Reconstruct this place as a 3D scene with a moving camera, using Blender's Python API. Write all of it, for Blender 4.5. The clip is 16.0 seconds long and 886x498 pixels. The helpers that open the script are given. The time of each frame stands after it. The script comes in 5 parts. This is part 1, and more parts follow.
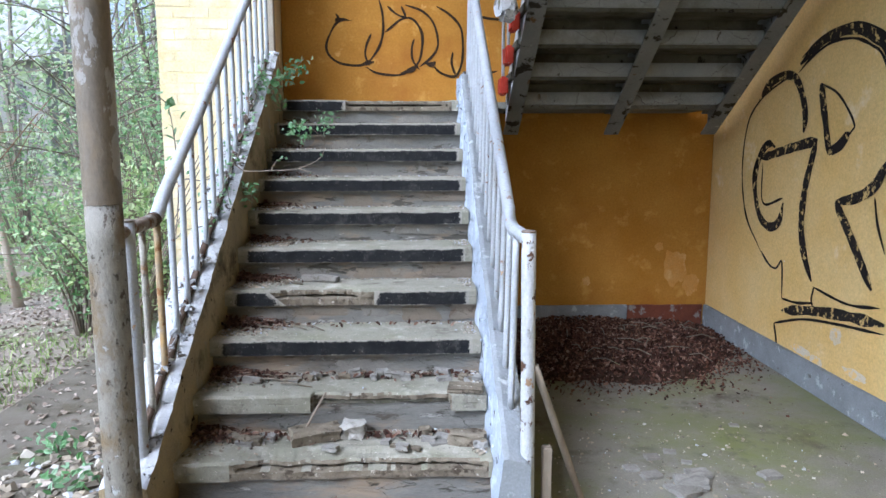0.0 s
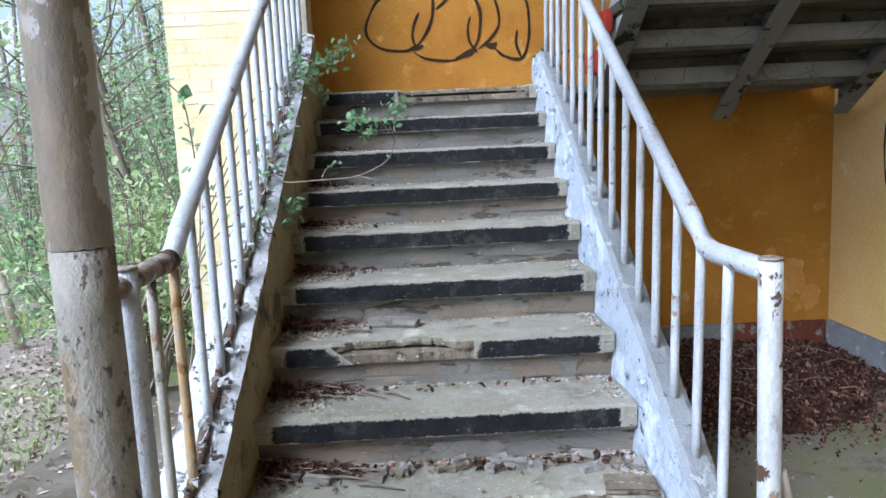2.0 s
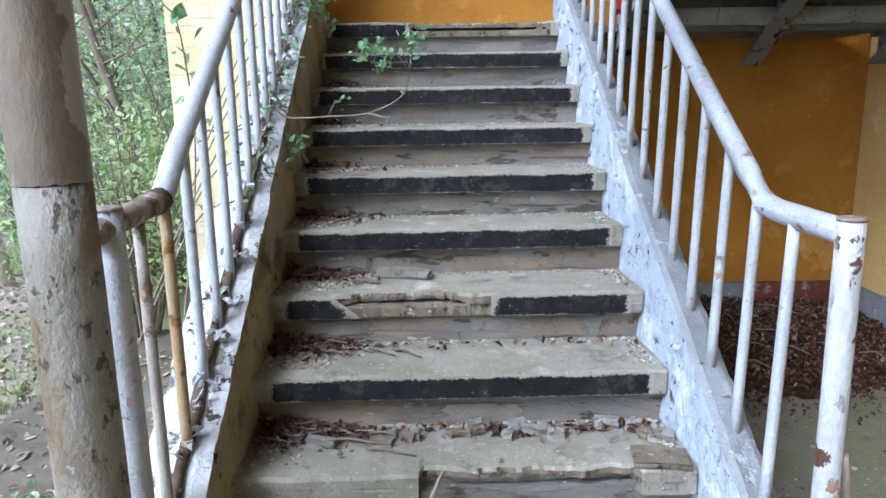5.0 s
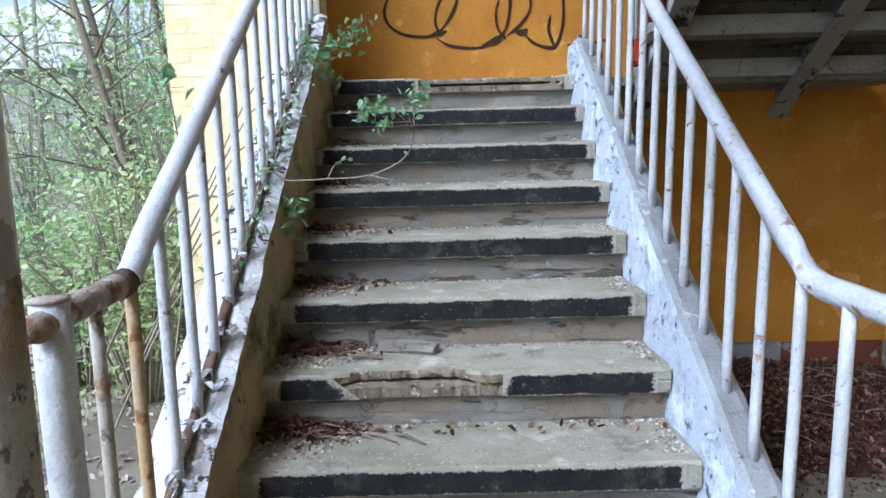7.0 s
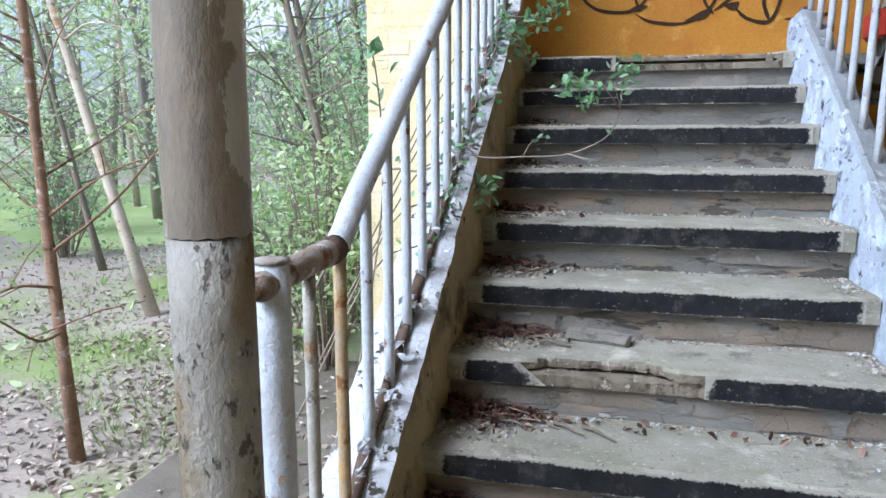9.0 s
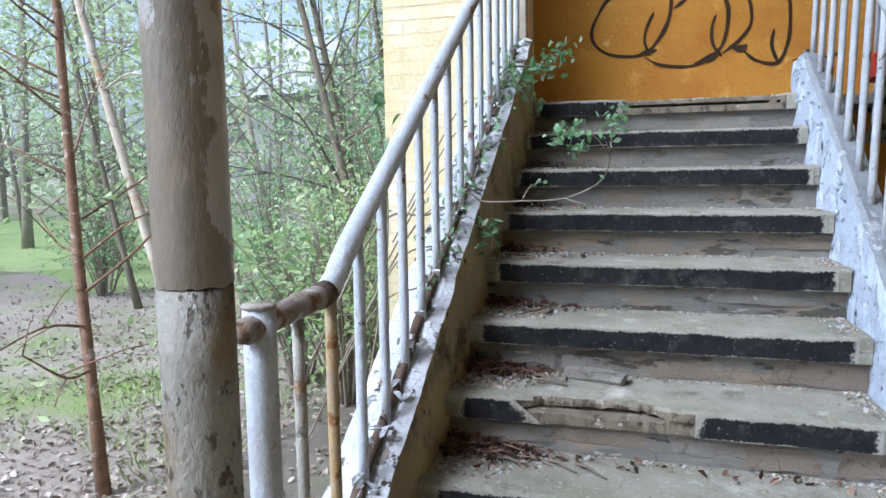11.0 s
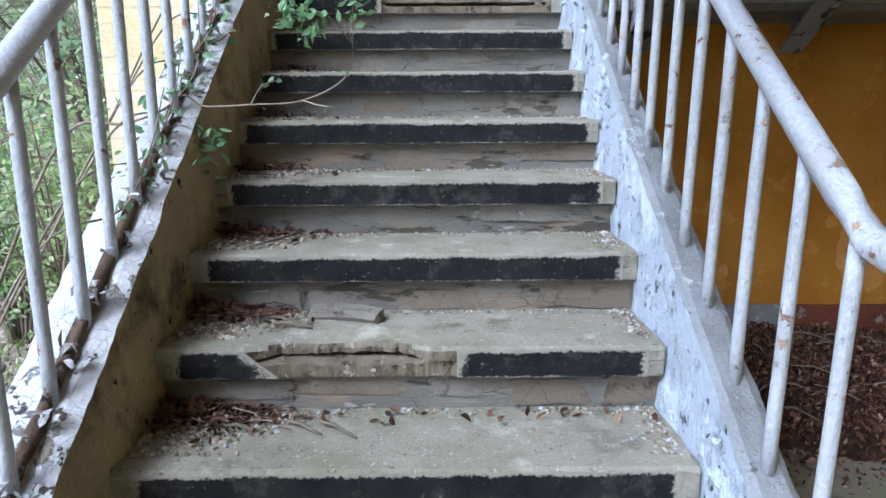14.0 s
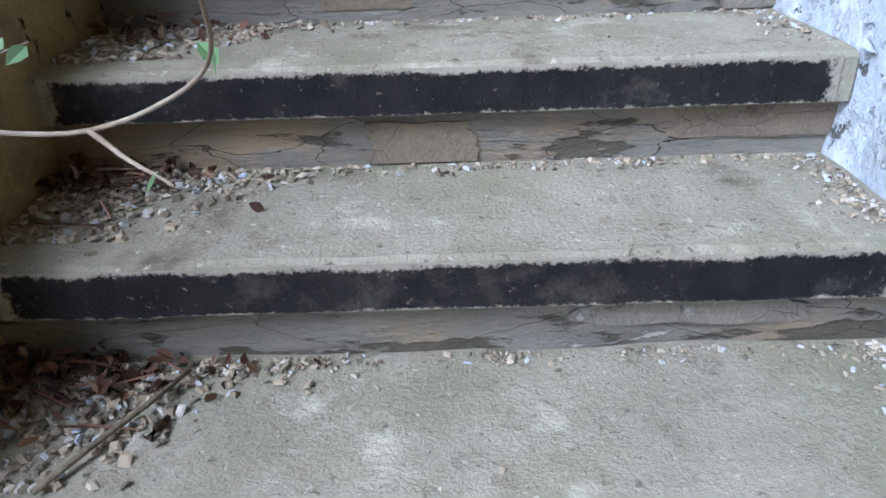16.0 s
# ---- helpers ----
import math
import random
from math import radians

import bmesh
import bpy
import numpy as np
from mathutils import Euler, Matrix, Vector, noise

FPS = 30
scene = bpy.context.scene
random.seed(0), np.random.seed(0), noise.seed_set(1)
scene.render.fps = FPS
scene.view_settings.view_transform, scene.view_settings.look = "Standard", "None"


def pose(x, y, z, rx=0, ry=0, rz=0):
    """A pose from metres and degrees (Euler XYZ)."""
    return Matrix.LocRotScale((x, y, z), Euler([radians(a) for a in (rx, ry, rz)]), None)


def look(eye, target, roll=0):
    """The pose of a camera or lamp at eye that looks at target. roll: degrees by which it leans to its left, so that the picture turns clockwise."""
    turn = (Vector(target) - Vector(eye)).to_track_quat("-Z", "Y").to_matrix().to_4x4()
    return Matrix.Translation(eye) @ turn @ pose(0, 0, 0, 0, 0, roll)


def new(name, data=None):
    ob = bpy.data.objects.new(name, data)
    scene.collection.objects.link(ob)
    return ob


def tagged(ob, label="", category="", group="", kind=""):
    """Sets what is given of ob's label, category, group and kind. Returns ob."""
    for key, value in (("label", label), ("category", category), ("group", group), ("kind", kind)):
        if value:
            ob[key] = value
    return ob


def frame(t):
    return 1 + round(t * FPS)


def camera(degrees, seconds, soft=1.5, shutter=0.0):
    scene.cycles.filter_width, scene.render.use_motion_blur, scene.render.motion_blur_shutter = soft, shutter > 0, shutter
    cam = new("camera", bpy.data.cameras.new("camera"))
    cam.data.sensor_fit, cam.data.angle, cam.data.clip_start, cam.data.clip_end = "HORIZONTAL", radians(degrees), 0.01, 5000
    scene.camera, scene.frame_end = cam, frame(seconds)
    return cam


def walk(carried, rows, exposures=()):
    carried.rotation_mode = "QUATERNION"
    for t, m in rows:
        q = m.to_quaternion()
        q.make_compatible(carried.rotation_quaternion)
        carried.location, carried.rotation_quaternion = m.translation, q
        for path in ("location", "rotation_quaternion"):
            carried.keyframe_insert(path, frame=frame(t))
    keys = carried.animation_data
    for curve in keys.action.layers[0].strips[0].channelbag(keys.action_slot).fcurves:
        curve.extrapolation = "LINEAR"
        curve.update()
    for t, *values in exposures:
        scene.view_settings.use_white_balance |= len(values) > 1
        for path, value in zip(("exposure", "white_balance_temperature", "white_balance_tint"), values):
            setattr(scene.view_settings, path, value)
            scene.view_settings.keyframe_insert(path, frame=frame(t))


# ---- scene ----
cam = camera(64.3, 16.0)
PATH = [
    (0, (0.332, -2.319, 1.37), (0.402, -0.341, 1.085), -0.1),
    (0.5, (0.268, -1.907, 1.342), (0.303, 0.072, 1.06), 0.6),
    (1, (0.216, -1.588, 1.333), (0.114, 0.393, 1.075), 0.2),
    (1.5, (0.124, -1.401, 1.352), (-0.018, 0.572, 1.059), 0.8),
    (2, (-0.018, -1.356, 1.336), (0.013, 0.625, 1.066), -2.6),
    (2.5, (-0.03, -1.342, 1.337), (0.023, 0.638, 1.062), -1.6),
    (3, (-0.013, -1.324, 1.316), (0.015, 0.647, 0.979), -0.9),
    (3.2, (-0.017, -1.308, 1.308), (0.016, 0.654, 0.923), -0.1),
    (5.3, (-0.087, -1.064, 1.316), (-0.049, 0.891, 0.895), -0.9),
    (5.5, (-0.074, -0.991, 1.322), (-0.082, 0.968, 0.917), 0.6),
    (6, (-0.048, -0.948, 1.344), (-0.15, 1.013, 0.962), -1.7),
    (6.5, (-0.044, -0.955, 1.35), (-0.099, 1.015, 1.01), -2.0),
    (7, (-0.041, -0.954, 1.346), (-0.054, 1.026, 1.062), -1.5),
    (7.5, (-0.06, -0.963, 1.324), (-0.055, 0.993, 0.908), -0.3),
    (8, (-0.081, -0.955, 1.308), (-0.07, 0.978, 0.796), 0.2),
    (8.5, (-0.139, -0.911, 1.333), (-0.282, 1.047, 0.95), 0.4),
    (8.7, (-0.141, -0.881, 1.324), (-0.526, 1.05, 0.972), 0.5),
    (10.8, (-0.007, -0.948, 1.35), (-0.634, 0.937, 1.12), -0.9),
    (11, (-0.004, -0.947, 1.357), (-0.578, 0.956, 1.138), -0.8),
    (11.5, (0.006, -0.938, 1.335), (-0.434, 1.005, 1.158), -0.5),
    (12, (0.06, -0.923, 1.331), (-0.082, 1.064, 1.147), -0.4),
    (12.5, (0.095, -0.927, 1.351), (0.28, 1.055, 1.157), -1.0),
    (13, (0.083, -0.925, 1.342), (0.415, 1.037, 1.145), -1.6),
    (13.5, (0.12, -0.797, 1.298), (0.189, 1.166, 0.925), 0.5),
    (14, (0.072, -0.527, 1.274), (0.085, 1.427, 0.847), -0.3),
    (14.5, (0.009, -0.191, 1.236), (-0.018, 1.709, 0.612), -2.0),
    (15, (0.02, 0.233, 1.263), (0.019, 2.067, 0.466), -0.5),
    (15.5, (-0.062, 0.613, 1.33), (0.026, 2.444, 0.53), -1.2),
    (16, (0.011, 0.862, 1.463), (-0.009, 2.601, 0.474), -2.0),
]
walk(cam, [(t, look(eye, target, roll)) for t, eye, target, roll in PATH], [(0, 1.42, 5150, 10), (8.5, 1.42, 5150, 10), (13.0, 1.24, 5150, 10), (14.2, 1.34, 5150, 10), (15.2, 1.32, 5150, 10), (16, 1.42, 5150, 10)])

# ---- world and sun ----
world = bpy.data.worlds.new("sky")
scene.world = world
world.use_nodes = True
wn = world.node_tree.nodes
sky = wn.new("ShaderNodeTexSky")
sky.sky_type, sky.sun_disc = "NISHITA", False
sky.sun_elevation, sky.sun_rotation = radians(45), radians(226)
sky.dust_density, sky.air_density, sky.ozone_density = 5.0, 1.0, 1.5
wn["Background"].inputs[1].default_value = 0.12
haze = wn.new("ShaderNodeHueSaturation")
haze.inputs["Saturation"].default_value = 0.6
world.node_tree.links.new(sky.outputs[0], haze.inputs["Color"])
world.node_tree.links.new(haze.outputs[0], wn["Background"].inputs[0])
sun_data = bpy.data.lights.new("sun", "SUN")
sun_data.energy, sun_data.angle, sun_data.color = 1.25, radians(22), (1.0, 0.975, 0.95)
sun = new("sun", sun_data)
sun.matrix_world = look((-14.4, -13.9, 20.0), (0, 0, 0))

# ---- materials ----
def nodes_of(name):
    m = bpy.data.materials.new(name)
    m.use_nodes = True
    return m, m.node_tree.nodes, m.node_tree.links, m.node_tree.nodes["Principled BSDF"]


def ramp(n, l, src, stops):
    r = n.new("ShaderNodeValToRGB")
    e = r.color_ramp.elements
    while len(e) < len(stops):
        e.new(0.5)
    for el, (p, c) in zip(e, stops):
        el.position, el.color = p, (*c, 1)
    l.new(src, r.inputs[0])
    return r.outputs[0]


def noise_tex(n, l, vec, scale, detail=6, rough=0.6):
    t = n.new("ShaderNodeTexNoise")
    t.inputs["Scale"].default_value, t.inputs["Detail"].default_value, t.inputs["Roughness"].default_value = scale, detail, rough
    l.new(vec, t.inputs["Vector"])
    return t.outputs["Fac"]


def mixed(n, l, fac, a, b, kind="MIX"):
    x = n.new("ShaderNodeMix")
    x.data_type, x.blend_type = "RGBA", kind
    for sock, v in ((x.inputs[0], fac), (x.inputs[6], a), (x.inputs[7], b)):
        if isinstance(v, (int, float)):
            sock.default_value = v
        elif isinstance(v, tuple):
            sock.default_value = (*v, 1)
        else:
            l.new(v, sock)
    return x.outputs[2]


def surface(name, base, vary, patches=(), scale=6.0, grain=90.0, rough=0.8, bump=0.35, metal=0.0, stretch=(1, 1, 1), tint=0.0, crack=0.0):
    """Two tones mixed by a broad noise, fine grain on top, then patches: (colour, scale, from, to) of a noise of their own."""
    m, n, l, p = nodes_of(name)
    tc = n.new("ShaderNodeNewGeometry").outputs["Position"]
    mp = n.new("ShaderNodeMapping")
    mp.inputs["Scale"].default_value = stretch
    l.new(tc, mp.inputs[0])
    v = mp.outputs[0]
    broad = noise_tex(n, l, v, scale, 5)
    fine = noise_tex(n, l, v, grain, 4, 0.7)
    col = mixed(n, l, ramp(n, l, broad, [(0.35, (0, 0, 0)), (0.65, (1, 1, 1))]), base, vary)
    col = mixed(n, l, 0.55, col, ramp(n, l, fine, [(0.25, (0.45, 0.45, 0.45)), (0.75, (1, 1, 1))]), "MULTIPLY")
    height = fine
    for i, (c, s, a, b) in enumerate(patches):
        off = n.new("ShaderNodeVectorMath")
        off.inputs[1].default_value = (3.7 * (i + 1), 9.1 * i, 5.3)
        l.new(v, off.inputs[0])
        f = ramp(n, l, noise_tex(n, l, off.outputs[0], s, 8, 0.65), [(a, (0, 0, 0)), (b, (1, 1, 1))])
        col = mixed(n, l, f, col, c)
        h = n.new("ShaderNodeMath")
        h.operation = "MULTIPLY_ADD"
        l.new(f, h.inputs[0])
        h.inputs[1].default_value = -0.6
        l.new(height, h.inputs[2])
        height = h.outputs[0]
    if crack:
        vo = n.new("ShaderNodeTexVoronoi")
        vo.feature, vo.inputs["Scale"].default_value = "DISTANCE_TO_EDGE", crack
        wob = n.new("ShaderNodeVectorMath")
        wob.operation = "MULTIPLY_ADD"
        nt = n.new("ShaderNodeTexNoise")
        nt.inputs["Scale"].default_value, nt.inputs["Detail"].default_value = crack * 1.7, 4
        l.new(v, nt.inputs["Vector"])
        l.new(nt.outputs["Color"], wob.inputs[0])
        wob.inputs[1].default_value = (0.4 / crack,) * 3
        l.new(v, wob.inputs[2])
        l.new(wob.outputs[0], vo.inputs["Vector"])
        f = ramp(n, l, vo.outputs[0], [(0.0, (1, 1, 1)), (0.0038, (0, 0, 0))])
        col = mixed(n, l, f, col, (0.075, 0.065, 0.055))
        h = n.new("ShaderNodeMath")
        h.operation = "MULTIPLY_ADD"
        l.new(f, h.inputs[0])
        h.inputs[1].default_value = -1.2
        l.new(height, h.inputs[2])
        height = h.outputs[0]
    if tint:
        info = n.new("ShaderNodeObjectInfo").outputs["Random"]
        col = mixed(n, l, tint, col, ramp(n, l, info, [(0.0, (0.55, 0.5, 0.45)), (1.0, (1, 1, 1))]), "MULTIPLY")
    l.new(col, p.inputs["Base Color"])
    p.inputs["Roughness"].default_value, p.inputs["Metallic"].default_value = rough, metal
    p.inputs["Specular IOR Level"].default_value = 0.12 if rough > 0.55 else 0.35
    b = n.new("ShaderNodeBump")
    b.inputs["Strength"].default_value, b.inputs["Distance"].default_value = bump, 0.006
    l.new(height, b.inputs["Height"])
    l.new(b.outputs[0], p.inputs["Normal"])
    return m


def leafy(name, stops, rough=0.5, through_light=0.35):
    """Leaves: the colour varies leaf by leaf, and some light passes through."""
    m, n, l, p = nodes_of(name)
    isl = n.new("ShaderNodeNewGeometry").outputs["Random Per Island"]
    col = ramp(n, l, isl, stops)
    l.new(col, p.inputs["Base Color"])
    p.inputs["Roughness"].default_value, p.inputs["Specular IOR Level"].default_value = rough, 0.2
    if through_light:
        tr = n.new("ShaderNodeBsdfTranslucent")
        l.new(col, tr.inputs[0])
        mx = n.new("ShaderNodeMixShader")
        mx.inputs[0].default_value = through_light
        l.new(p.outputs[0], mx.inputs[1])
        l.new(tr.outputs[0], mx.inputs[2])
        l.new(mx.outputs[0], n["Material Output"].inputs[0])
    return m


ORANGE = surface("orange_render", (0.44, 0.20, 0.026), (0.52, 0.265, 0.045), [((0.30, 0.11, 0.02), 1.2, 0.52, 0.75), ((0.56, 0.32, 0.075), 5.0, 0.56, 0.70), ((0.58, 0.33, 0.10), 3.0, 0.68, 0.72), ((0.60, 0.40, 0.18), 40, 0.71, 0.75)], 2.0, 60, 0.8, 0.4)
CREAM = surface("cream_yellow_render", (0.80, 0.55, 0.20), (0.83, 0.61, 0.27), [((0.82, 0.70, 0.48), 2.2, 0.60, 0.72), ((0.64, 0.37, 0.10), 3.4, 0.66, 0.80), ((0.72, 0.68, 0.62), 16, 0.70, 0.72)], 2.5, 70, 0.8, 0.3)
YBRICK = surface("yellow_painted_brick", (0.84, 0.70, 0.38), (0.86, 0.77, 0.52), [((0.82, 0.74, 0.62), 3.0, 0.48, 0.66), ((0.68, 0.55, 0.34), 14, 0.63, 0.71)], 3.0, 60, 0.85, 0.8, tint=0.10)
MORTAR = surface("mortar", (0.80, 0.66, 0.36), (0.82, 0.73, 0.49), (), 8, 120, 0.9, 0.5)
CONC = surface("worn_concrete_tread", (0.31, 0.295, 0.24), (0.385, 0.365, 0.305), [((0.225, 0.22, 0.16), 3.4, 0.47, 0.68), ((0.15, 0.135, 0.105), 7.0, 0.56, 0.69), ((0.48, 0.455, 0.395), 60.0, 0.60, 0.68), ((0.15, 0.14, 0.115), 60, 0.61, 0.68), ((0.45, 0.43, 0.37), 6, 0.58, 0.70)], 9, 150, 0.92, 0.7)
RISER = surface("broken_plaster_riser", (0.27, 0.26, 0.23), (0.205, 0.20, 0.185), [((0.28, 0.225, 0.165), 5.0, 0.50, 0.62), ((0.10, 0.092, 0.075), 11.0, 0.59, 0.62), ((0.085, 0.065, 0.045), 3.0, 0.58, 0.76), ((0.37, 0.36, 0.33), 16, 0.63, 0.65)], 9, 130, 0.92, 1.0, stretch=(0.4, 1, 1.5), crack=8)
BROKEN = surface("broken_concrete", (0.29, 0.25, 0.19), (0.18, 0.15, 0.11), [((0.08, 0.062, 0.045), 18, 0.55, 0.63), ((0.46, 0.42, 0.35), 30, 0.62, 0.66)], 16, 170, 0.95, 1.0)
BLACK = surface("worn_black_paint", (0.013, 0.0135, 0.016), (0.026, 0.026, 0.027), [((0.085, 0.082, 0.074), 14.0, 0.55, 0.80), ((0.16, 0.15, 0.13), 75.0, 0.62, 0.70)], 12, 160, 0.7, 0.7)


def wear_through(m, under):
    """Where the mesh's own wear is high, the bare concrete shows in grains through the paint."""
    n, l = m.node_tree.nodes, m.node_tree.links
    p = n["Principled BSDF"]
    at = n.new("ShaderNodeAttribute")
    at.attribute_name = "worn"
    pos = n.new("ShaderNodeNewGeometry").outputs["Position"]
    add = n.new("ShaderNodeMath")
    add.operation = "MULTIPLY_ADD"
    l.new(noise_tex(n, l, pos, 110, 5, 0.65), add.inputs[0])
    add.inputs[1].default_value = 1.5
    l.new(at.outputs["Fac"], add.inputs[2])
    scaled = n.new("ShaderNodeMath")
    scaled.operation = "MULTIPLY_ADD"
    l.new(add.outputs[0], scaled.inputs[0])
    scaled.inputs[1].default_value, scaled.inputs[2].default_value = 3.0, -3.35
    scaled.use_clamp = True
    old = p.inputs["Base Color"].links[0].from_socket
    tone = mixed(n, l, noise_tex(n, l, pos, 25, 4), tuple(c * 0.7 for c in under), tuple(c * 1.3 for c in under))
    l.new(mixed(n, l, scaled.outputs[0], old, tone), p.inputs["Base Color"])


wear_through(BLACK, (0.33, 0.31, 0.265))
BLUEP = surface("pale_blue_peeling_paint", (0.50, 0.56, 0.655), (0.44, 0.50, 0.59), [((0.40, 0.43, 0.47), 26.0, 0.58, 0.61), ((0.56, 0.625, 0.72), 9.0, 0.50, 0.60), ((0.10, 0.10, 0.10), 18.0, 0.62, 0.635), ((0.33, 0.33, 0.32), 5.0, 0.66, 0.69)], 5, 90, 0.65, 1.0)
GREYP = surface("grey_painted_cement", (0.33, 0.355, 0.385), (0.26, 0.275, 0.29), [((0.44, 0.47, 0.50), 12.0, 0.58, 0.64), ((0.13, 0.13, 0.12), 15.0, 0.63, 0.68)], 6, 100, 0.85, 0.8)
WHITEPEEL = surface("flaking_white_paint_on_cement", (0.60, 0.62, 0.65), (0.48, 0.49, 0.51), [((0.17, 0.155, 0.13), 9.0, 0.58, 0.61), ((0.06, 0.05, 0.04), 15.0, 0.60, 0.63), ((0.16, 0.175, 0.09), 4.0, 0.60, 0.74), ((0.66, 0.69, 0.73), 12, 0.62, 0.64)], 6, 60, 0.85, 1.0, crack=11)
OCHRE = surface("ochre_stained_cement", (0.42, 0.33, 0.18), (0.31, 0.25, 0.15), [((0.065, 0.052, 0.036), 4.0, 0.55, 0.70), ((0.29, 0.265, 0.20), 6.0, 0.60, 0.68), ((0.03, 0.026, 0.02), 19, 0.63, 0.67), ((0.13, 0.14, 0.055), 2.3, 0.56, 0.72)], 5, 110, 0.92, 1.0)
RAILP = surface("white_blue_rail_paint", (0.44, 0.465, 0.505), (0.515, 0.545, 0.59), [((0.20, 0.10, 0.055), 13.0, 0.625, 0.645), ((0.33, 0.31, 0.28), 30.0, 0.63, 0.69), ((0.42, 0.27, 0.14), 22, 0.65, 0.68), ((0.36, 0.35, 0.33), 4, 0.56, 0.75)], 8, 90, 0.5, 0.8)
RAILW = surface("weathered_rail_paint", (0.33, 0.305, 0.255), (0.42, 0.40, 0.355), [((0.26, 0.15, 0.07), 7.0, 0.56, 0.62), ((0.18, 0.16, 0.13), 20.0, 0.60, 0.65), ((0.52, 0.52, 0.51), 7, 0.63, 0.67)], 8, 90, 0.65, 0.8)
RUSTY = surface("rusty_rail", (0.25, 0.175, 0.125), (0.42, 0.40, 0.37), [((0.17, 0.09, 0.05), 12.0, 0.51, 0.58), ((0.50, 0.49, 0.47), 17, 0.58, 0.62)], 10, 110, 0.8, 1.0)
RUSTDARK = surface("dark_flaking_rust", (0.085, 0.058, 0.042), (0.14, 0.10, 0.075), [((0.40, 0.41, 0.42), 14.0, 0.57, 0.60), ((0.03, 0.022, 0.018), 11.0, 0.60, 0.66)], 12, 110, 0.85, 1.0)
POSTP = surface("rust_blotched_post_paint", (0.50, 0.515, 0.54), (0.56, 0.575, 0.60), [((0.30, 0.20, 0.12), 14.0, 0.62, 0.64), ((0.09, 0.048, 0.03), 12.0, 0.575, 0.59), ((0.34, 0.33, 0.31), 26.0, 0.63, 0.69)], 8, 90, 0.55, 0.9, stretch=(1, 1, 0.7))
OCHREPIPE = surface("ochre_rusted_bar", (0.42, 0.27, 0.10), (0.36, 0.30, 0.22), [((0.20, 0.10, 0.04), 14.0, 0.58, 0.64)], 9, 110, 0.75, 0.6)
POLEU = surface("brown_grey_pole_paint", (0.20, 0.172, 0.138), (0.165, 0.138, 0.106), [((0.30, 0.29, 0.275), 6.0, 0.525, 0.535), ((0.14, 0.05, 0.02), 9.0, 0.65, 0.68), ((0.22, 0.17, 0.11), 3.0, 0.52, 0.66)], 4, 100, 0.34, 0.5, stretch=(1, 1, 0.5))
POLEL = surface("pale_grey_pole_paint", (0.30, 0.285, 0.25), (0.245, 0.225, 0.185), [((0.16, 0.115, 0.06), 6.0, 0.47, 0.60), ((0.08, 0.062, 0.045), 40.0, 0.585, 0.63), ((0.36, 0.36, 0.35), 18.0, 0.62, 0.64)], 4, 100, 0.55, 0.9, stretch=(1, 1, 0.6))
STEEL = surface("grey_painted_steel", (0.19, 0.195, 0.19), (0.23, 0.23, 0.225), [((0.03, 0.027, 0.022), 7.0, 0.55, 0.58), ((0.12, 0.07, 0.035), 13.0, 0.64, 0.68), ((0.30, 0.30, 0.28), 10, 0.64, 0.66)], 5, 90, 0.6, 0.8)
# Stained concrete, with the shade of undersides and recesses put into its colour.
UNDERSHADE = surface("shaded_precast_concrete", (0.13, 0.125, 0.10), (0.10, 0.095, 0.075), [((0.045, 0.040, 0.028), 3.5, 0.48, 0.66), ((0.15, 0.15, 0.135), 9, 0.62, 0.70), ((0.02, 0.018, 0.015), 14, 0.62, 0.67), ((0.12, 0.075, 0.035), 2.4, 0.60, 0.74)], 4, 110, 0.9, 0.9)
# The same concrete paler, daylight on the forward edges put into the colour.
UNDERLIT = surface("lit_precast_concrete", (0.29, 0.29, 0.27), (0.235, 0.235, 0.22), [((0.14, 0.13, 0.10), 3.5, 0.54, 0.70), ((0.08, 0.07, 0.055), 14, 0.64, 0.69), ((0.22, 0.17, 0.11), 2.4, 0.62, 0.76)], 4, 110, 0.9, 0.8, crack=3)
REDP = surface("red_paint", (0.50, 0.06, 0.035), (0.42, 0.05, 0.03), [((0.3, 0.28, 0.27), 14, 0.66, 0.70)], 9, 90, 0.6, 0.4)
FLOORM = surface("mossy_concrete_floor", (0.225, 0.215, 0.18), (0.285, 0.27, 0.23), [((0.18, 0.195, 0.085), 1.3, 0.46, 0.68), ((0.11, 0.095, 0.07), 3.2, 0.55, 0.70), ((0.44, 0.42, 0.38), 45, 0.66, 0.71), ((0.08, 0.065, 0.05), 30, 0.63, 0.70)], 2.5, 120, 0.92, 0.8)
PATHM = surface("old_concrete_path", (0.17, 0.15, 0.12), (0.23, 0.205, 0.17), [((0.09, 0.078, 0.05), 3.0, 0.50, 0.68), ((0.10, 0.13, 0.045), 2.2, 0.56, 0.72), ((0.32, 0.30, 0.26), 30, 0.64, 0.70)], 3, 100, 0.9, 0.9)
GROUND = surface("leaf_litter_ground", (0.31, 0.265, 0.22), (0.40, 0.345, 0.29), [((0.19, 0.25, 0.075), 0.55, 0.46, 0.62), ((0.42, 0.36, 0.30), 22, 0.58, 0.66), ((0.08, 0.06, 0.045), 14, 0.66, 0.72)], 1.2, 40, 0.95, 1.0)
LITTER = surface("dark_leaf_litter", (0.06, 0.032, 0.022), (0.09, 0.05, 0.035), [((0.03, 0.018, 0.012), 20, 0.5, 0.62)], 12, 80, 0.95, 1.0)
ROOFM = surface("grey_slab_concrete", (0.42, 0.41, 0.38), (0.36, 0.35, 0.33), [((0.25, 0.24, 0.2), 2.0, 0.6, 0.75)], 2, 60, 0.9, 0.4)
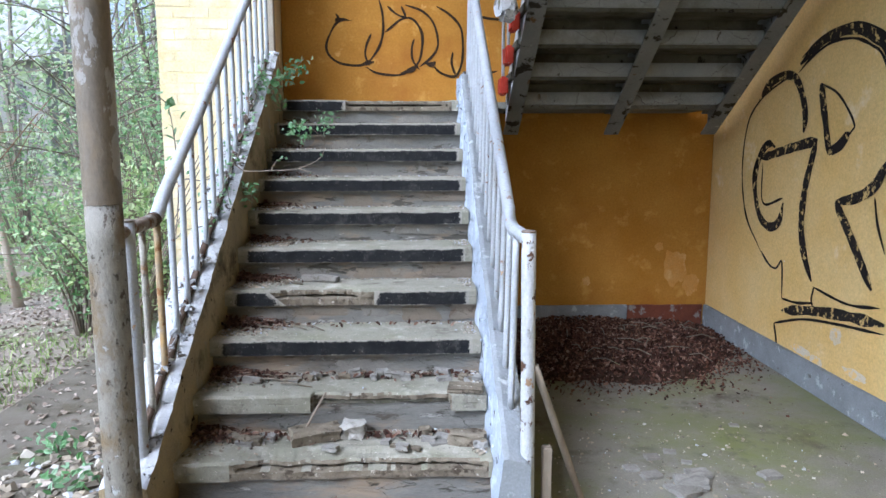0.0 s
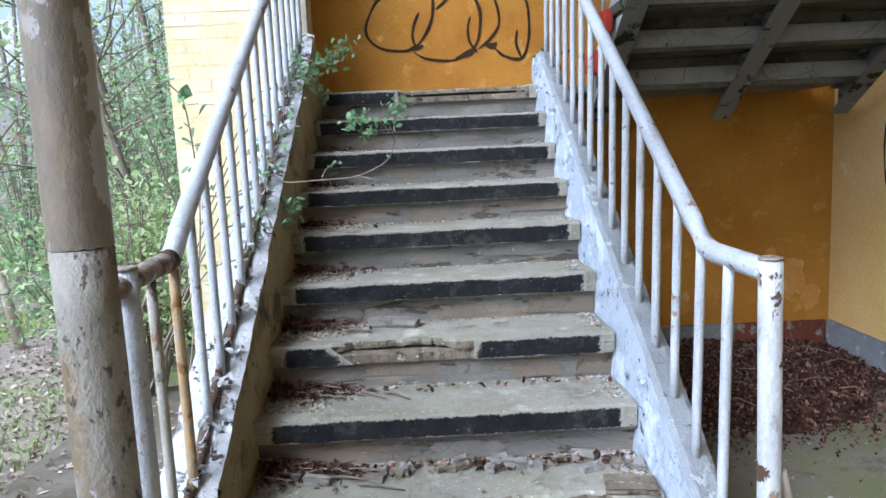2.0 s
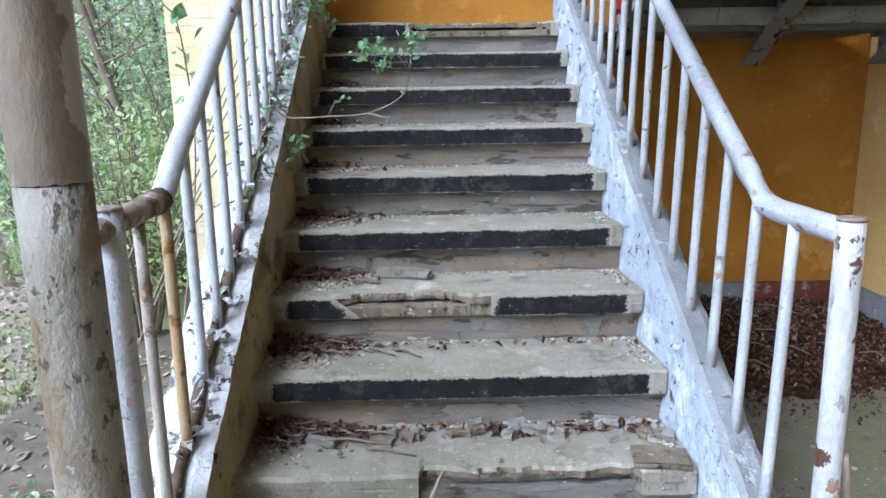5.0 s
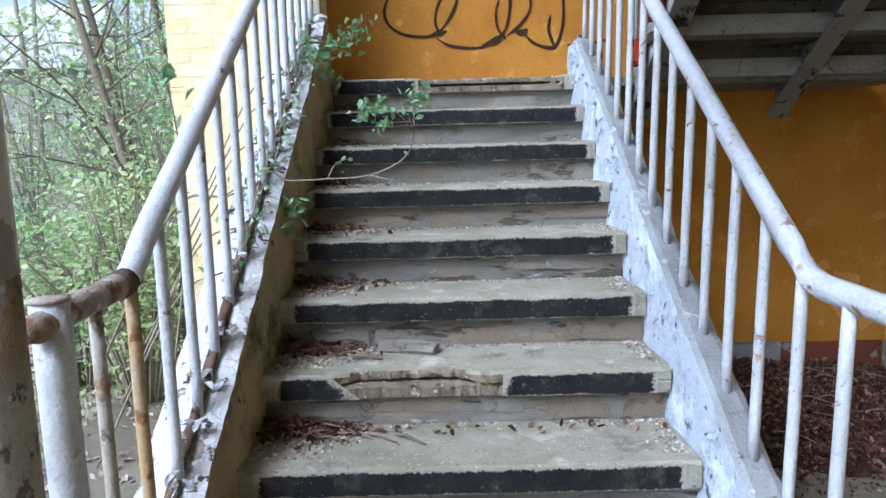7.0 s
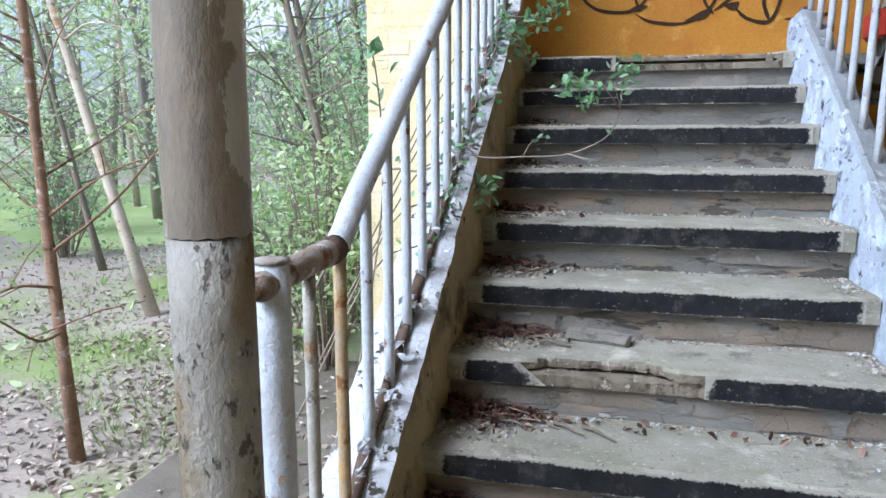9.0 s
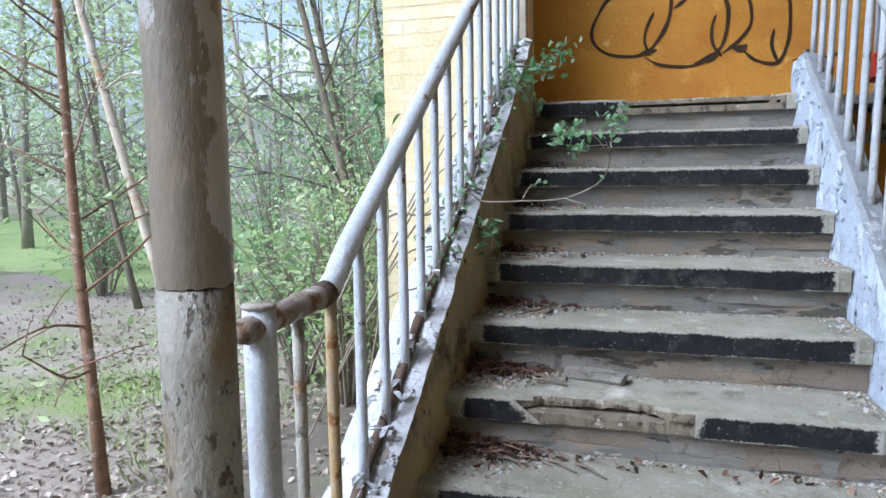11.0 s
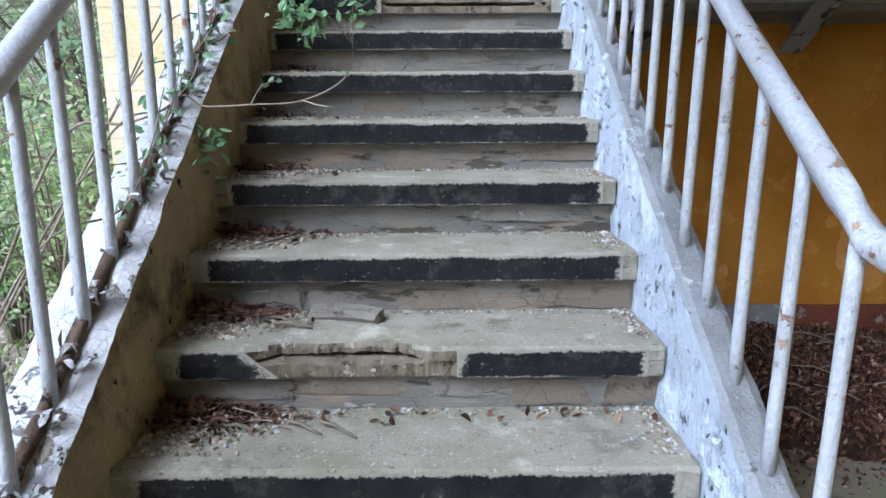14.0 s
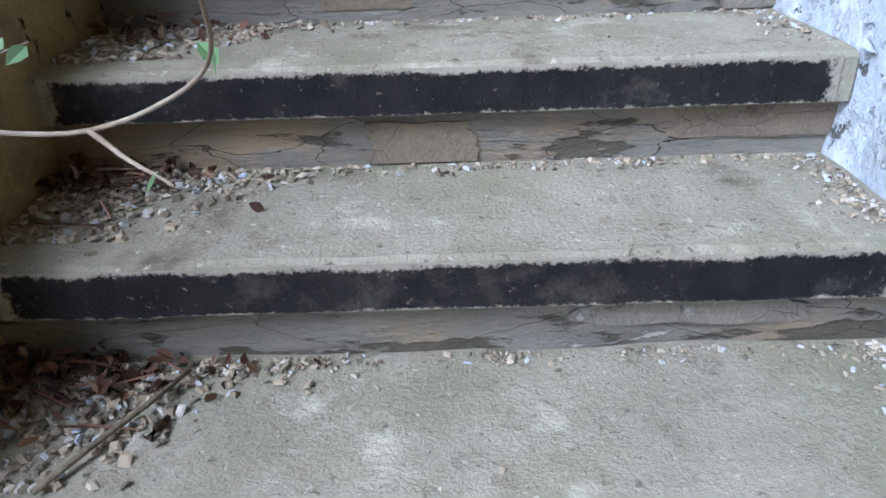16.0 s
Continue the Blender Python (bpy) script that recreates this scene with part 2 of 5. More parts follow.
SPRAY = surface("black_spray_paint", (0.016, 0.014, 0.014), (0.022, 0.02, 0.019), [((0.09, 0.06, 0.03), 40, 0.68, 0.75)], 10, 100, 0.6, 0.2)
SPRAYB = surface("brown_black_spray_paint", (0.035, 0.022, 0.012), (0.05, 0.03, 0.015), [((0.2, 0.11, 0.03), 30, 0.66, 0.76)], 10, 100, 0.6, 0.2)
SPRAYH = surface("hatched_spray_fill", (0.02, 0.018, 0.018), (0.026, 0.022, 0.022), [((0.62, 0.44, 0.17), 26, 0.56, 0.60)], 10, 100, 0.6, 0.2)
FADED = surface("faded_render", (0.60, 0.29, 0.06), (0.62, 0.34, 0.10), [((0.64, 0.43, 0.19), 7, 0.50, 0.66)], 6, 90, 0.8, 0.3)
BARE = surface("bare_pale_plaster", (0.74, 0.62, 0.42), (0.74, 0.68, 0.60), [((0.75, 0.52, 0.2), 14, 0.52, 0.6)], 9, 90, 0.85, 0.4)
OCHREPALE = surface("beige_post_paint", (0.42, 0.38, 0.30), (0.36, 0.31, 0.24), (), 6, 90, 0.7, 0.4)
BARK = surface("grey_brown_bark", (0.25, 0.21, 0.16), (0.18, 0.155, 0.12), [((0.22, 0.21, 0.12), 6, 0.6, 0.7)], 9, 60, 0.9, 1.0, stretch=(1, 1, 0.3))
# Bark of far stems, lightened to stand in for haze.
FARBARK = surface("haze_paled_bark", (0.36, 0.32, 0.27), (0.28, 0.25, 0.21), (), 4, 60, 0.9, 0.5)
ROOFTILE = surface("grey_roof_tiles", (0.46, 0.46, 0.47), (0.38, 0.38, 0.39), (), 2, 30, 0.9, 0.4)
BIRCH = surface("birch_bark", (0.62, 0.55, 0.45), (0.52, 0.43, 0.33), [((0.06, 0.05, 0.04), 9, 0.61, 0.66), ((0.42, 0.24, 0.12), 3, 0.58, 0.70)], 4, 60, 0.8, 0.8, stretch=(1, 1, 2.2))
PINEB = surface("orange_pine_bark", (0.34, 0.215, 0.14), (0.24, 0.15, 0.10), [((0.52, 0.44, 0.37), 12, 0.56, 0.64), ((0.09, 0.055, 0.035), 7, 0.60, 0.66)], 8, 70, 0.9, 1.0, stretch=(1, 1, 1.6))
TWIG = surface("twig_bark", (0.22, 0.175, 0.135), (0.33, 0.285, 0.235), (), 12, 90, 0.9, 0.5)
DRYWOOD = surface("weathered_wood_lath", (0.36, 0.31, 0.25), (0.27, 0.22, 0.17), [((0.14, 0.10, 0.07), 8, 0.6, 0.7)], 6, 70, 0.85, 0.6, stretch=(1, 1, 0.2))
STONE = surface("plaster_rubble", (0.36, 0.35, 0.33), (0.26, 0.25, 0.225), [((0.2, 0.18, 0.15), 12, 0.6, 0.7)], 10, 100, 0.9, 0.7, tint=0.5)
PALESTONE = surface("white_plaster_lump", (0.50, 0.48, 0.44), (0.40, 0.38, 0.34), [((0.25, 0.22, 0.18), 20, 0.58, 0.66)], 10, 100, 0.9, 0.7)
GREEN = leafy("spring_leaves", [(0.0, (0.26, 0.38, 0.14)), (0.5, (0.42, 0.54, 0.25)), (1.0, (0.62, 0.70, 0.44))], 0.5, 0.45)
DEEP = leafy("shrub_leaves", [(0.0, (0.16, 0.30, 0.12)), (0.6, (0.31, 0.47, 0.24)), (1.0, (0.52, 0.64, 0.42))], 0.5, 0.42)
VINE = leafy("climber_leaves", [(0.0, (0.12, 0.26, 0.09)), (0.5, (0.22, 0.38, 0.20)), (1.0, (0.36, 0.50, 0.34))])
DEAD = leafy("dead_leaves", [(0.0, (0.028, 0.015, 0.011)), (0.5, (0.085, 0.043, 0.030)), (0.8, (0.17, 0.095, 0.065)), (1.0, (0.29, 0.22, 0.17))], 0.85, 0.0)
CHIPS = leafy("paint_and_stone_chips", [(0.0, (0.12, 0.105, 0.085)), (0.4, (0.25, 0.215, 0.165)), (0.70, (0.38, 0.32, 0.245)), (0.84, (0.46, 0.425, 0.37)), (1.0, (0.39, 0.44, 0.54))], 0.9, 0.0)
FOREST = leafy("dry_forest_leaves", [(0.0, (0.20, 0.16, 0.13)), (0.5, (0.29, 0.235, 0.19)), (1.0, (0.52, 0.45, 0.39))], 0.8, 0.0)
LAWN = surface("pale_lawn", (0.30, 0.39, 0.14), (0.38, 0.45, 0.20), [((0.40, 0.39, 0.26), 1.1, 0.56, 0.75)], 0.8, 30, 0.95, 1.0)
REDBRICK = surface("bare_red_brick", (0.22, 0.075, 0.045), (0.17, 0.06, 0.04), [((0.27, 0.25, 0.23), 8, 0.55, 0.60), ((0.06, 0.04, 0.03), 12, 0.64, 0.70)], 8, 100, 0.95, 0.8)
PLATEA = surface("grey_plaster_plate", (0.30, 0.28, 0.245), (0.235, 0.22, 0.195), [((0.15, 0.135, 0.11), 13, 0.56, 0.63), ((0.38, 0.38, 0.37), 7, 0.63, 0.67)], 10, 130, 0.92, 0.9, crack=9)
PLATEB = surface("brown_plaster_plate", (0.265, 0.22, 0.17), (0.225, 0.195, 0.155), [((0.14, 0.11, 0.08), 13, 0.57, 0.64)], 10, 130, 0.92, 0.9, crack=9)
HEAPL = leafy("reddish_dead_leaves", [(0.0, (0.028, 0.013, 0.010)), (0.5, (0.085, 0.038, 0.026)), (0.85, (0.17, 0.085, 0.055)), (1.0, (0.32, 0.22, 0.165))], 0.85, 0.0)
# Far foliage: distant haze is mixed into these leaf colours.
FARG = leafy("haze_paled_leaves", [(0.0, (0.42, 0.53, 0.28)), (0.5, (0.57, 0.65, 0.42)), (1.0, (0.72, 0.76, 0.60))], 0.6, 0.5)
GRASS = leafy("grass_blades", [(0.0, (0.16, 0.24, 0.07)), (0.6, (0.27, 0.37, 0.13)), (1.0, (0.42, 0.48, 0.22))], 0.6, 0.3)

# ---- helpers for building ----
def mesh_of(name, verts, faces, smooth=False):
    me = bpy.data.meshes.new(name)
    me.from_pydata([tuple(v) for v in verts], [], faces)
    if smooth:
        for p in me.polygons:
            p.use_smooth = True
    me.update()
    return me


def part(name, data, material, parent=None, label="", kind=""):
    """Links a mesh (or bmesh) as one object under its thing."""
    if isinstance(data, bmesh.types.BMesh):
        bm = data
        bmesh.ops.recalc_face_normals(bm, faces=bm.faces)
        data = bpy.data.meshes.new(name)
        bm.to_mesh(data)
        bm.free()
    if not data.materials:
        data.materials.append(material)
    ob = new(name, data)
    ob.parent = parent
    return tagged(ob, label, kind=kind)


def thing(name, label, category, group="", kind="", at=(0, 0, 0)):
    ob = new(name)
    ob.empty_display_size = 0.1
    ob.location = at
    return tagged(ob, label, category, group, kind)


def box(x0, x1, y0, y1, z0, z1, bevel=0.0, rag=0.0, cuts=0):
    bm = bmesh.new()
    bmesh.ops.create_cube(bm, size=1)
    for v in bm.verts:
        v.co = Vector(((x0 + x1) / 2 + v.co.x * (x1 - x0), (y0 + y1) / 2 + v.co.y * (y1 - y0), (z0 + z1) / 2 + v.co.z * (z1 - z0)))
    if cuts:
        bmesh.ops.subdivide_edges(bm, edges=bm.edges[:], cuts=cuts, use_grid_fill=True)
    if bevel:
        sharp = [e for e in bm.edges if e.calc_face_angle(0) > 0.5]
        bmesh.ops.bevel(bm, geom=sharp, offset=bevel, segments=2, affect="EDGES")
    if rag:
        for v in bm.verts:
            v.co += noise.noise_vector(v.co * 9) * rag
    return bm


def smooth_line(pts, steps=6):
    """Catmull-Rom through the points."""
    P = [Vector(p) for p in pts]
    P = [P[0] * 2 - P[1], *P, P[-1] * 2 - P[-2]]
    out = []
    for a, b, c, d in zip(P, P[1:], P[2:], P[3:]):
        for i in range(steps):
            t = i / steps
            out.append(0.5 * ((2 * b) + (c - a) * t + (2 * a - 5 * b + 4 * c - d) * t * t + (3 * b - a - 3 * c + d) * t ** 3))
    return out + [P[-2]]


def tube_data(pts, radii, sides=10, wobble=0.0, capped=True):
    P = [Vector(p) for p in pts]
    if isinstance(radii, (int, float)):
        radii = [radii] * len(P)
    verts, faces = [], []
    for i, p in enumerate(P):
        d = (P[min(i + 1, len(P) - 1)] - P[max(i - 1, 0)]).normalized()
        u = d.cross(Vector((0.31, 0.95, 0.05)) if abs(d.y) < 0.9 else Vector((1, 0, 0.1))).normalized()
        w = d.cross(u)
        for s in range(sides):
            a = 2 * math.pi * s / sides
            q = p + (u * math.cos(a) + w * math.sin(a)) * radii[i]
            verts.append(q + noise.noise_vector(q * 25) * wobble)
    for i in range(len(P) - 1):
        for s in range(sides):
            a, b = i * sides + s, i * sides + (s + 1) % sides
            faces.append((a, b, b + sides, a + sides))
    if capped:
        faces.append(tuple(range(sides))[::-1])
        faces.append(tuple(range((len(P) - 1) * sides, len(P) * sides)))
    return verts, faces


def tube(name, pts, radii, sides=10, wobble=0.0, capped=True):
    return mesh_of(name, *tube_data(pts, radii, sides, wobble, capped), smooth=True)


def along(a, b, n):
    a, b = Vector(a), Vector(b)
    return [a.lerp(b, i / n) for i in range(n + 1)]


class Heap:
    """Collects many small faces into one mesh."""

    def __init__(self):
        self.v, self.f = [], []

    def add(self, verts, faces):
        o = len(self.v)
        self.v += verts
        self.f += [tuple(i + o for i in f) for f in faces]

    def leaf(self, p, size, rnd, flat=0.0, lift=0.25):
        n = Vector((rnd.gauss(0, 1), rnd.gauss(0, 1), rnd.gauss(0, 1) + flat)).normalized()
        a = n.orthogonal().normalized()
        a.rotate(Matrix.Rotation(rnd.random() * 6.283, 3, n))
        b = n.cross(a)
        p = Vector(p)
        k = size * (0.20 + 0.13 * rnd.random())
        up = n * size * lift * rnd.random()
        curl = n * size * 0.3 * (rnd.random() - 0.5)
        self.add([p - a * size * 0.5, p - b * k + up - a * size * 0.16, p - b * k * 0.72 + up + a * size * 0.2, p + a * size * 0.5 + curl, p + b * k * 0.72 + up + a * size * 0.2, p + b * k + up - a * size * 0.16],
                 [(0, 1, 2), (0, 2, 3), (0, 3, 4), (0, 4, 5)])

    def chip(self, p, size, rnd):
        s = [size * (0.5 + rnd.random()) for _ in range(3)]
        r = Euler((rnd.gauss(0, 0.4), rnd.gauss(0, 0.4), rnd.random() * 6.28)).to_matrix()
        q = [Vector(p) + r @ Vector((x * s[0], y * s[1], z * s[2] * 0.32)) * 0.5 for x, y, z in
             ((-1, -0.8, -1), (1, -1, -1), (0.8, 1, -1), (-0.7, 0.9, -1), (-0.6, -0.5, 1), (0.5, -0.7, 1), (0.6, 0.5, 1), (-0.5, 0.6, 1))]
        self.add(q, [(0, 3, 2, 1), (4, 5, 6, 7), (0, 1, 5, 4), (1, 2, 6, 5), (2, 3, 7, 6), (3, 0, 4, 7)])

    def mesh(self, name):
        return mesh_of(name, self.v, self.f)


# ---- measures of the place ----
G, R = 0.27, 0.17            # going and rise of the flight
N = 10                       # noses up to the landing
FLOOR = -0.14
X_WALL, Y_WALL = 2.78, 3.50  # inner faces of the side wall and back wall
TOP = 5.0

# ---- the setting ----
grid_v, grid_f = [], []
xs = [-400, -150, -70, -40] + [-26 + i * 0.8 for i in range(36)] + [6, 20, 60, 150, 400]
ys = [-400, -150, -60, -25] + [-12 + i * 0.8 for i in range(52)] + [36, 50, 70, 150, 400]
for y in ys:
    for x in xs:
        near = min(1.0, max(0.0, (-1.9 - x) / 2.0))
        grid_v.append((x, y, -0.22 + near * (0.10 * noise.noise((x * 0.3, y * 0.3, 0)) + 0.04 * noise.noise((x * 1.3, y * 1.3, 4))) + (0.012 * max(0, -x - 4) if x > -60 else 0.67)))
for j in range(len(ys) - 1):
    for i in range(len(xs) - 1):
        a = j * len(xs) + i
        grid_f.append((a, a + 1, a + 1 + len(xs), a + len(xs)))
tagged(part("ground", mesh_of("ground", grid_v, grid_f, True), GROUND), "woodland ground with dry leaf litter and patches of grass", "ground", kind="structure")
tagged(part("floor", box(-0.84, X_WALL, -6.0, Y_WALL, -0.4, FLOOR), FLOORM), "mossy grey concrete floor under the stairs", "floor", kind="structure")
path = tagged(part("pavement", box(-2.15, -0.86, -6.0, 3.4, -0.35, -0.17, 0.02, 0.012, 6), PATHM), "old concrete path beside the stairs with weeds", "pavement", kind="structure")

wall_back = tagged(part("wall_back", box(-0.74, X_WALL + 0.25, Y_WALL, Y_WALL + 0.25, -0.4, TOP), ORANGE), "orange rendered wall with black spray paint", "wall", kind="structure")
# Its unseen stretch behind the camera is added to cut fill light.
wall_side = tagged(part("wall_side", box(X_WALL, X_WALL + 0.25, -6.0, Y_WALL - 0.002, -0.4, TOP), CREAM), "cream-yellow rendered wall with black graffiti letters", "wall", kind="structure")
pier_core = tagged(part("wall_pier", box(-1.53, -0.745, 2.972, Y_WALL + 0.248, -0.4, TOP), MORTAR), "yellow-painted brick pier beside the landing", "wall", kind="structure")
# Out of view; added, with height and edges chosen to shade the stairs.
tagged(part("ceiling", box(-1.05, X_WALL + 0.25, -6.25, Y_WALL + 0.25, TOP, TOP + 0.25), ROOFM), "unseen grey concrete roof slab added to shade the stairwell", "ceiling", kind="structure")
# Unseen landing the upper flight arrives at; front edge set to block sun.
tagged(part("gallery", box(-0.85, X_WALL, -0.7, 0.02, 3.22, 3.40), ROOFM), "unseen grey concrete upper landing slab, depth set to block sun", "landing", kind="structure")

# Unseen wall, added so that no sky light enters from behind.
tagged(part("wall_rear", box(-0.86, X_WALL + 0.25, -6.25, -6.002, -0.4, TOP), CREAM), "unseen plain cream wall added to block sky light from behind", "wall", kind="structure")

# skirting of grey cement along both walls
base = thing("baseboard", "grey cement skirting with flaking paint", "baseboard", kind="structure")
part("skirting", box(X_WALL - 0.03, X_WALL - 0.002, -4.98, Y_WALL - 0.03, FLOOR + 0.002, 0.045, 0.006, 0.006, 12), GREYP, base)
part("skirting", box(0.82, 2.1, Y_WALL - 0.03, Y_WALL - 0.002, FLOOR + 0.002, 0.045, 0.006, 0.006, 8), GREYP, base)
part("skirting", box(2.1, X_WALL - 0.032, Y_WALL - 0.02, Y_WALL - 0.002, FLOOR + 0.002, 0.04, 0.004, 0.008, 8), REDBRICK, base, "skirting with bare red brick showing")

# faded and bare patches on the render
def blotch(wall, put, cx, cz, w, hgt, seed, material, name="faded_patch"):
    v = [put(Vector((cx, cz, 0)))]
    n = 40
    for i in range(n):
        a = 2 * math.pi * i / n
        r = 1 + 0.35 * noise.noise((math.cos(a) * 1.6 + seed, math.sin(a) * 1.6, 0)) + 0.12 * noise.noise((math.cos(a) * 6, math.sin(a) * 6, seed))
        v.append(put(Vector((cx + math.cos(a) * w * r, cz + math.sin(a) * hgt * r, 0))))
    part(name, mesh_of(name, v, [(0, 1 + i, 1 + (i + 1) % n) for i in range(n)]), material, wall)


# landing between the two flights
tagged(part("landing", box(0.80, 2.515, 2.86, Y_WALL - 0.002, 1.645, 1.694, 0.004), UNDERLIT), "concrete edge of the half landing under the upper flight", "landing", kind="structure")
tagged(part("landing", box(-0.74, 0.798, N * G + 0.13, Y_WALL - 0.002, 1.54, 1.695), ROOFM), "grey concrete half landing", "landing", kind="structure")

# graffiti on the two walls
def ribbon(name, pts, width, wall, put, material, ragged=0.0, taper=0.12):
    P = smooth_line([(a, b, 0) for a, b in pts], 8)
    v, f = [], []
    for i, p in enumerate(P):
        d = (P[min(i + 1, len(P) - 1)] - P[max(i - 1, 0)]).normalized()
        s = Vector((-d.y, d.x, 0)) * width * 0.5 * (1 + ragged * noise.noise((p.x * 9, p.y * 9, 2))) * min(1.0, 0.25 + min(i, len(P) - 1 - i) / (taper * len(P)))
        v += [put(p - s), put(p + s)]
    f = [(2 * i, 2 * i + 1, 2 * i + 3, 2 * i + 2) for i in range(len(P) - 1)]
    return part(name, mesh_of(name, v, f), material, wall)


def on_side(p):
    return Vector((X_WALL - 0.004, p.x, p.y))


def on_back(p):
    return Vector((p.x, Y_WALL - 0.004, p.y))


for cx, cz, w, hh, sd in ((2.50, 0.36, 0.10, 0.15, 1.3), (2.36, 0.54, 0.035, 0.04, 2.4), (2.64, 0.22, 0.07, 0.10, 5.7), (1.75, 0.25, 0.03, 0.04, 7.2)):
    blotch(wall_back, lambda p: on_back(p) + Vector((0, 0.0015, 0)), cx, cz, w, hh, sd, FADED)
for cx, cz, w, hh, sd in ((1.62, 0.27, 0.06, 0.05, 1), (1.98, 0.08, 0.10, 0.03, 2), (1.80, 0.06, 0.08, 0.035, 3), (1.42, 0.10, 0.10, 0.03, 4)):
    blotch(wall_side, lambda p: on_side(p) + Vector((0.0015, 0, 0)), cx, cz, w, hh, sd, BARE)

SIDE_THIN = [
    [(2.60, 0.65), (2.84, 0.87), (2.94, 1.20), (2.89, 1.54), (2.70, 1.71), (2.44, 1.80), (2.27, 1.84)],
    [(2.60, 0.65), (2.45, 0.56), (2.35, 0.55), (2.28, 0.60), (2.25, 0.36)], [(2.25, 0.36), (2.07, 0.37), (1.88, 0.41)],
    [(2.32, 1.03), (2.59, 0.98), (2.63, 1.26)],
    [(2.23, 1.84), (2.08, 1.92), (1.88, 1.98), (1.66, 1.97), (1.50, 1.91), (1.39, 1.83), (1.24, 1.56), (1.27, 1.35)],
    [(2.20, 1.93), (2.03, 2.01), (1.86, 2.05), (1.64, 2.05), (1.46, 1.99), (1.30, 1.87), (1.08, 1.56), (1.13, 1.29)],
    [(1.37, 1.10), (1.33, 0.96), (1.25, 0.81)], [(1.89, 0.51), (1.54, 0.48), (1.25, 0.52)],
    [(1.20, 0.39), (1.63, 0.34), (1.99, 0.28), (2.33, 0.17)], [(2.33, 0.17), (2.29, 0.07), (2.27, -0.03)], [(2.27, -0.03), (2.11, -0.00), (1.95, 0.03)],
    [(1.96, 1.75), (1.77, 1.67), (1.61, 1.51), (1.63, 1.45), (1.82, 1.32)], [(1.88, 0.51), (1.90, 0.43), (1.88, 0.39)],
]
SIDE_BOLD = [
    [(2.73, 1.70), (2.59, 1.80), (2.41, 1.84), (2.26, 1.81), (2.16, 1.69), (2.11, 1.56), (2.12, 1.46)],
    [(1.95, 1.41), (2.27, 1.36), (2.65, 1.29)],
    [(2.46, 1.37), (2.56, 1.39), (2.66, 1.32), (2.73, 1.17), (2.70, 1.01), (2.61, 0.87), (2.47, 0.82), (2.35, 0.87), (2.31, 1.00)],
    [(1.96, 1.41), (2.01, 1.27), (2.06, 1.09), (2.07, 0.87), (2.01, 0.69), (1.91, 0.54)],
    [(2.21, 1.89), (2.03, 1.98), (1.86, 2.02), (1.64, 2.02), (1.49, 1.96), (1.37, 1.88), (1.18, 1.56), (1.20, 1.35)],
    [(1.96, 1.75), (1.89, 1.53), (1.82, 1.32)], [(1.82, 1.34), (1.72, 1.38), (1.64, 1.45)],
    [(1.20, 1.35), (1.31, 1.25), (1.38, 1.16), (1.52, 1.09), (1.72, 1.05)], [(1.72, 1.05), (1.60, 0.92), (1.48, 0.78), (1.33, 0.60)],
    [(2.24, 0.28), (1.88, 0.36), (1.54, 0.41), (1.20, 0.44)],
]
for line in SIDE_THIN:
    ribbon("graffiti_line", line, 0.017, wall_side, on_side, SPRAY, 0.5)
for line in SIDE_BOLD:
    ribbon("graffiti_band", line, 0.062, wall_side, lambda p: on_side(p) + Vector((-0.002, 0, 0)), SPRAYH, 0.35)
BACK = [
    [(-0.18, 2.37), (-0.29, 2.36), (-0.36, 2.26), (-0.39, 2.16), (-0.35, 2.08), (-0.25, 2.03), (-0.09, 2.03), (0.01, 2.13), (0.06, 2.26), (0.06, 2.42), (0.03, 2.54)],
    [(-0.03, 2.27), (-0.07, 2.18), (-0.08, 2.10), (-0.05, 2.02)],
    [(-0.08, 2.01), (0.02, 1.96), (0.20, 1.95), (0.33, 2.03), (0.37, 2.14), (0.37, 2.28), (0.30, 2.38), (0.21, 2.38), (0.12, 2.31), (0.08, 2.28)],
    [(0.31, 2.23), (0.29, 2.15), (0.30, 2.06), (0.35, 1.99)],
    [(0.35, 2.01), (0.44, 2.08), (0.50, 2.18), (0.47, 2.34), (0.38, 2.44), (0.24, 2.49)],
    [(0.46, 2.02), (0.53, 1.96), (0.64, 1.94), (0.69, 2.04), (0.70, 2.18), (0.68, 2.32), (0.59, 2.42), (0.49, 2.48)],
    [(0.62, 2.13), (0.61, 2.04), (0.64, 1.95)], [(0.10, 2.48), (0.17, 2.42), (0.24, 2.40), (0.21, 2.48)],
    [(-0.20, 2.37), (-0.27, 2.38), (-0.31, 2.37), (-0.29, 2.39), (-0.31, 2.42)], [(0.72, 1.95), (0.85, 1.95), (0.98, 1.98)], [(0.81, 2.41), (0.90, 2.39), (1.00, 2.38)],
]
for line in BACK:
    ribbon("graffiti_line", line, 0.019, wall_back, on_back, SPRAYB, 0.5)
for blot in ([(-0.11, 2.03), (-0.06, 2.04), (-0.01, 2.05)], [(0.20, 1.96), (0.29, 1.99), (0.34, 2.03)], [(0.40, 2.04), (0.45, 2.03), (0.48, 2.05)]):
    ribbon("graffiti_blot", blot, 0.040, wall_back, lambda p: on_back(p) + Vector((0, -0.002, 0)), SPRAYB, 0.6, 0.5)

# ---- the first flight ----
stair = thing("staircase", "worn concrete staircase with black nosing stripes and rubble", "staircase", kind="structure")


def window_fn(x, a, b, soft):
    return max(0.0, min(1.0, (x - a) / soft, (b - x) / soft))


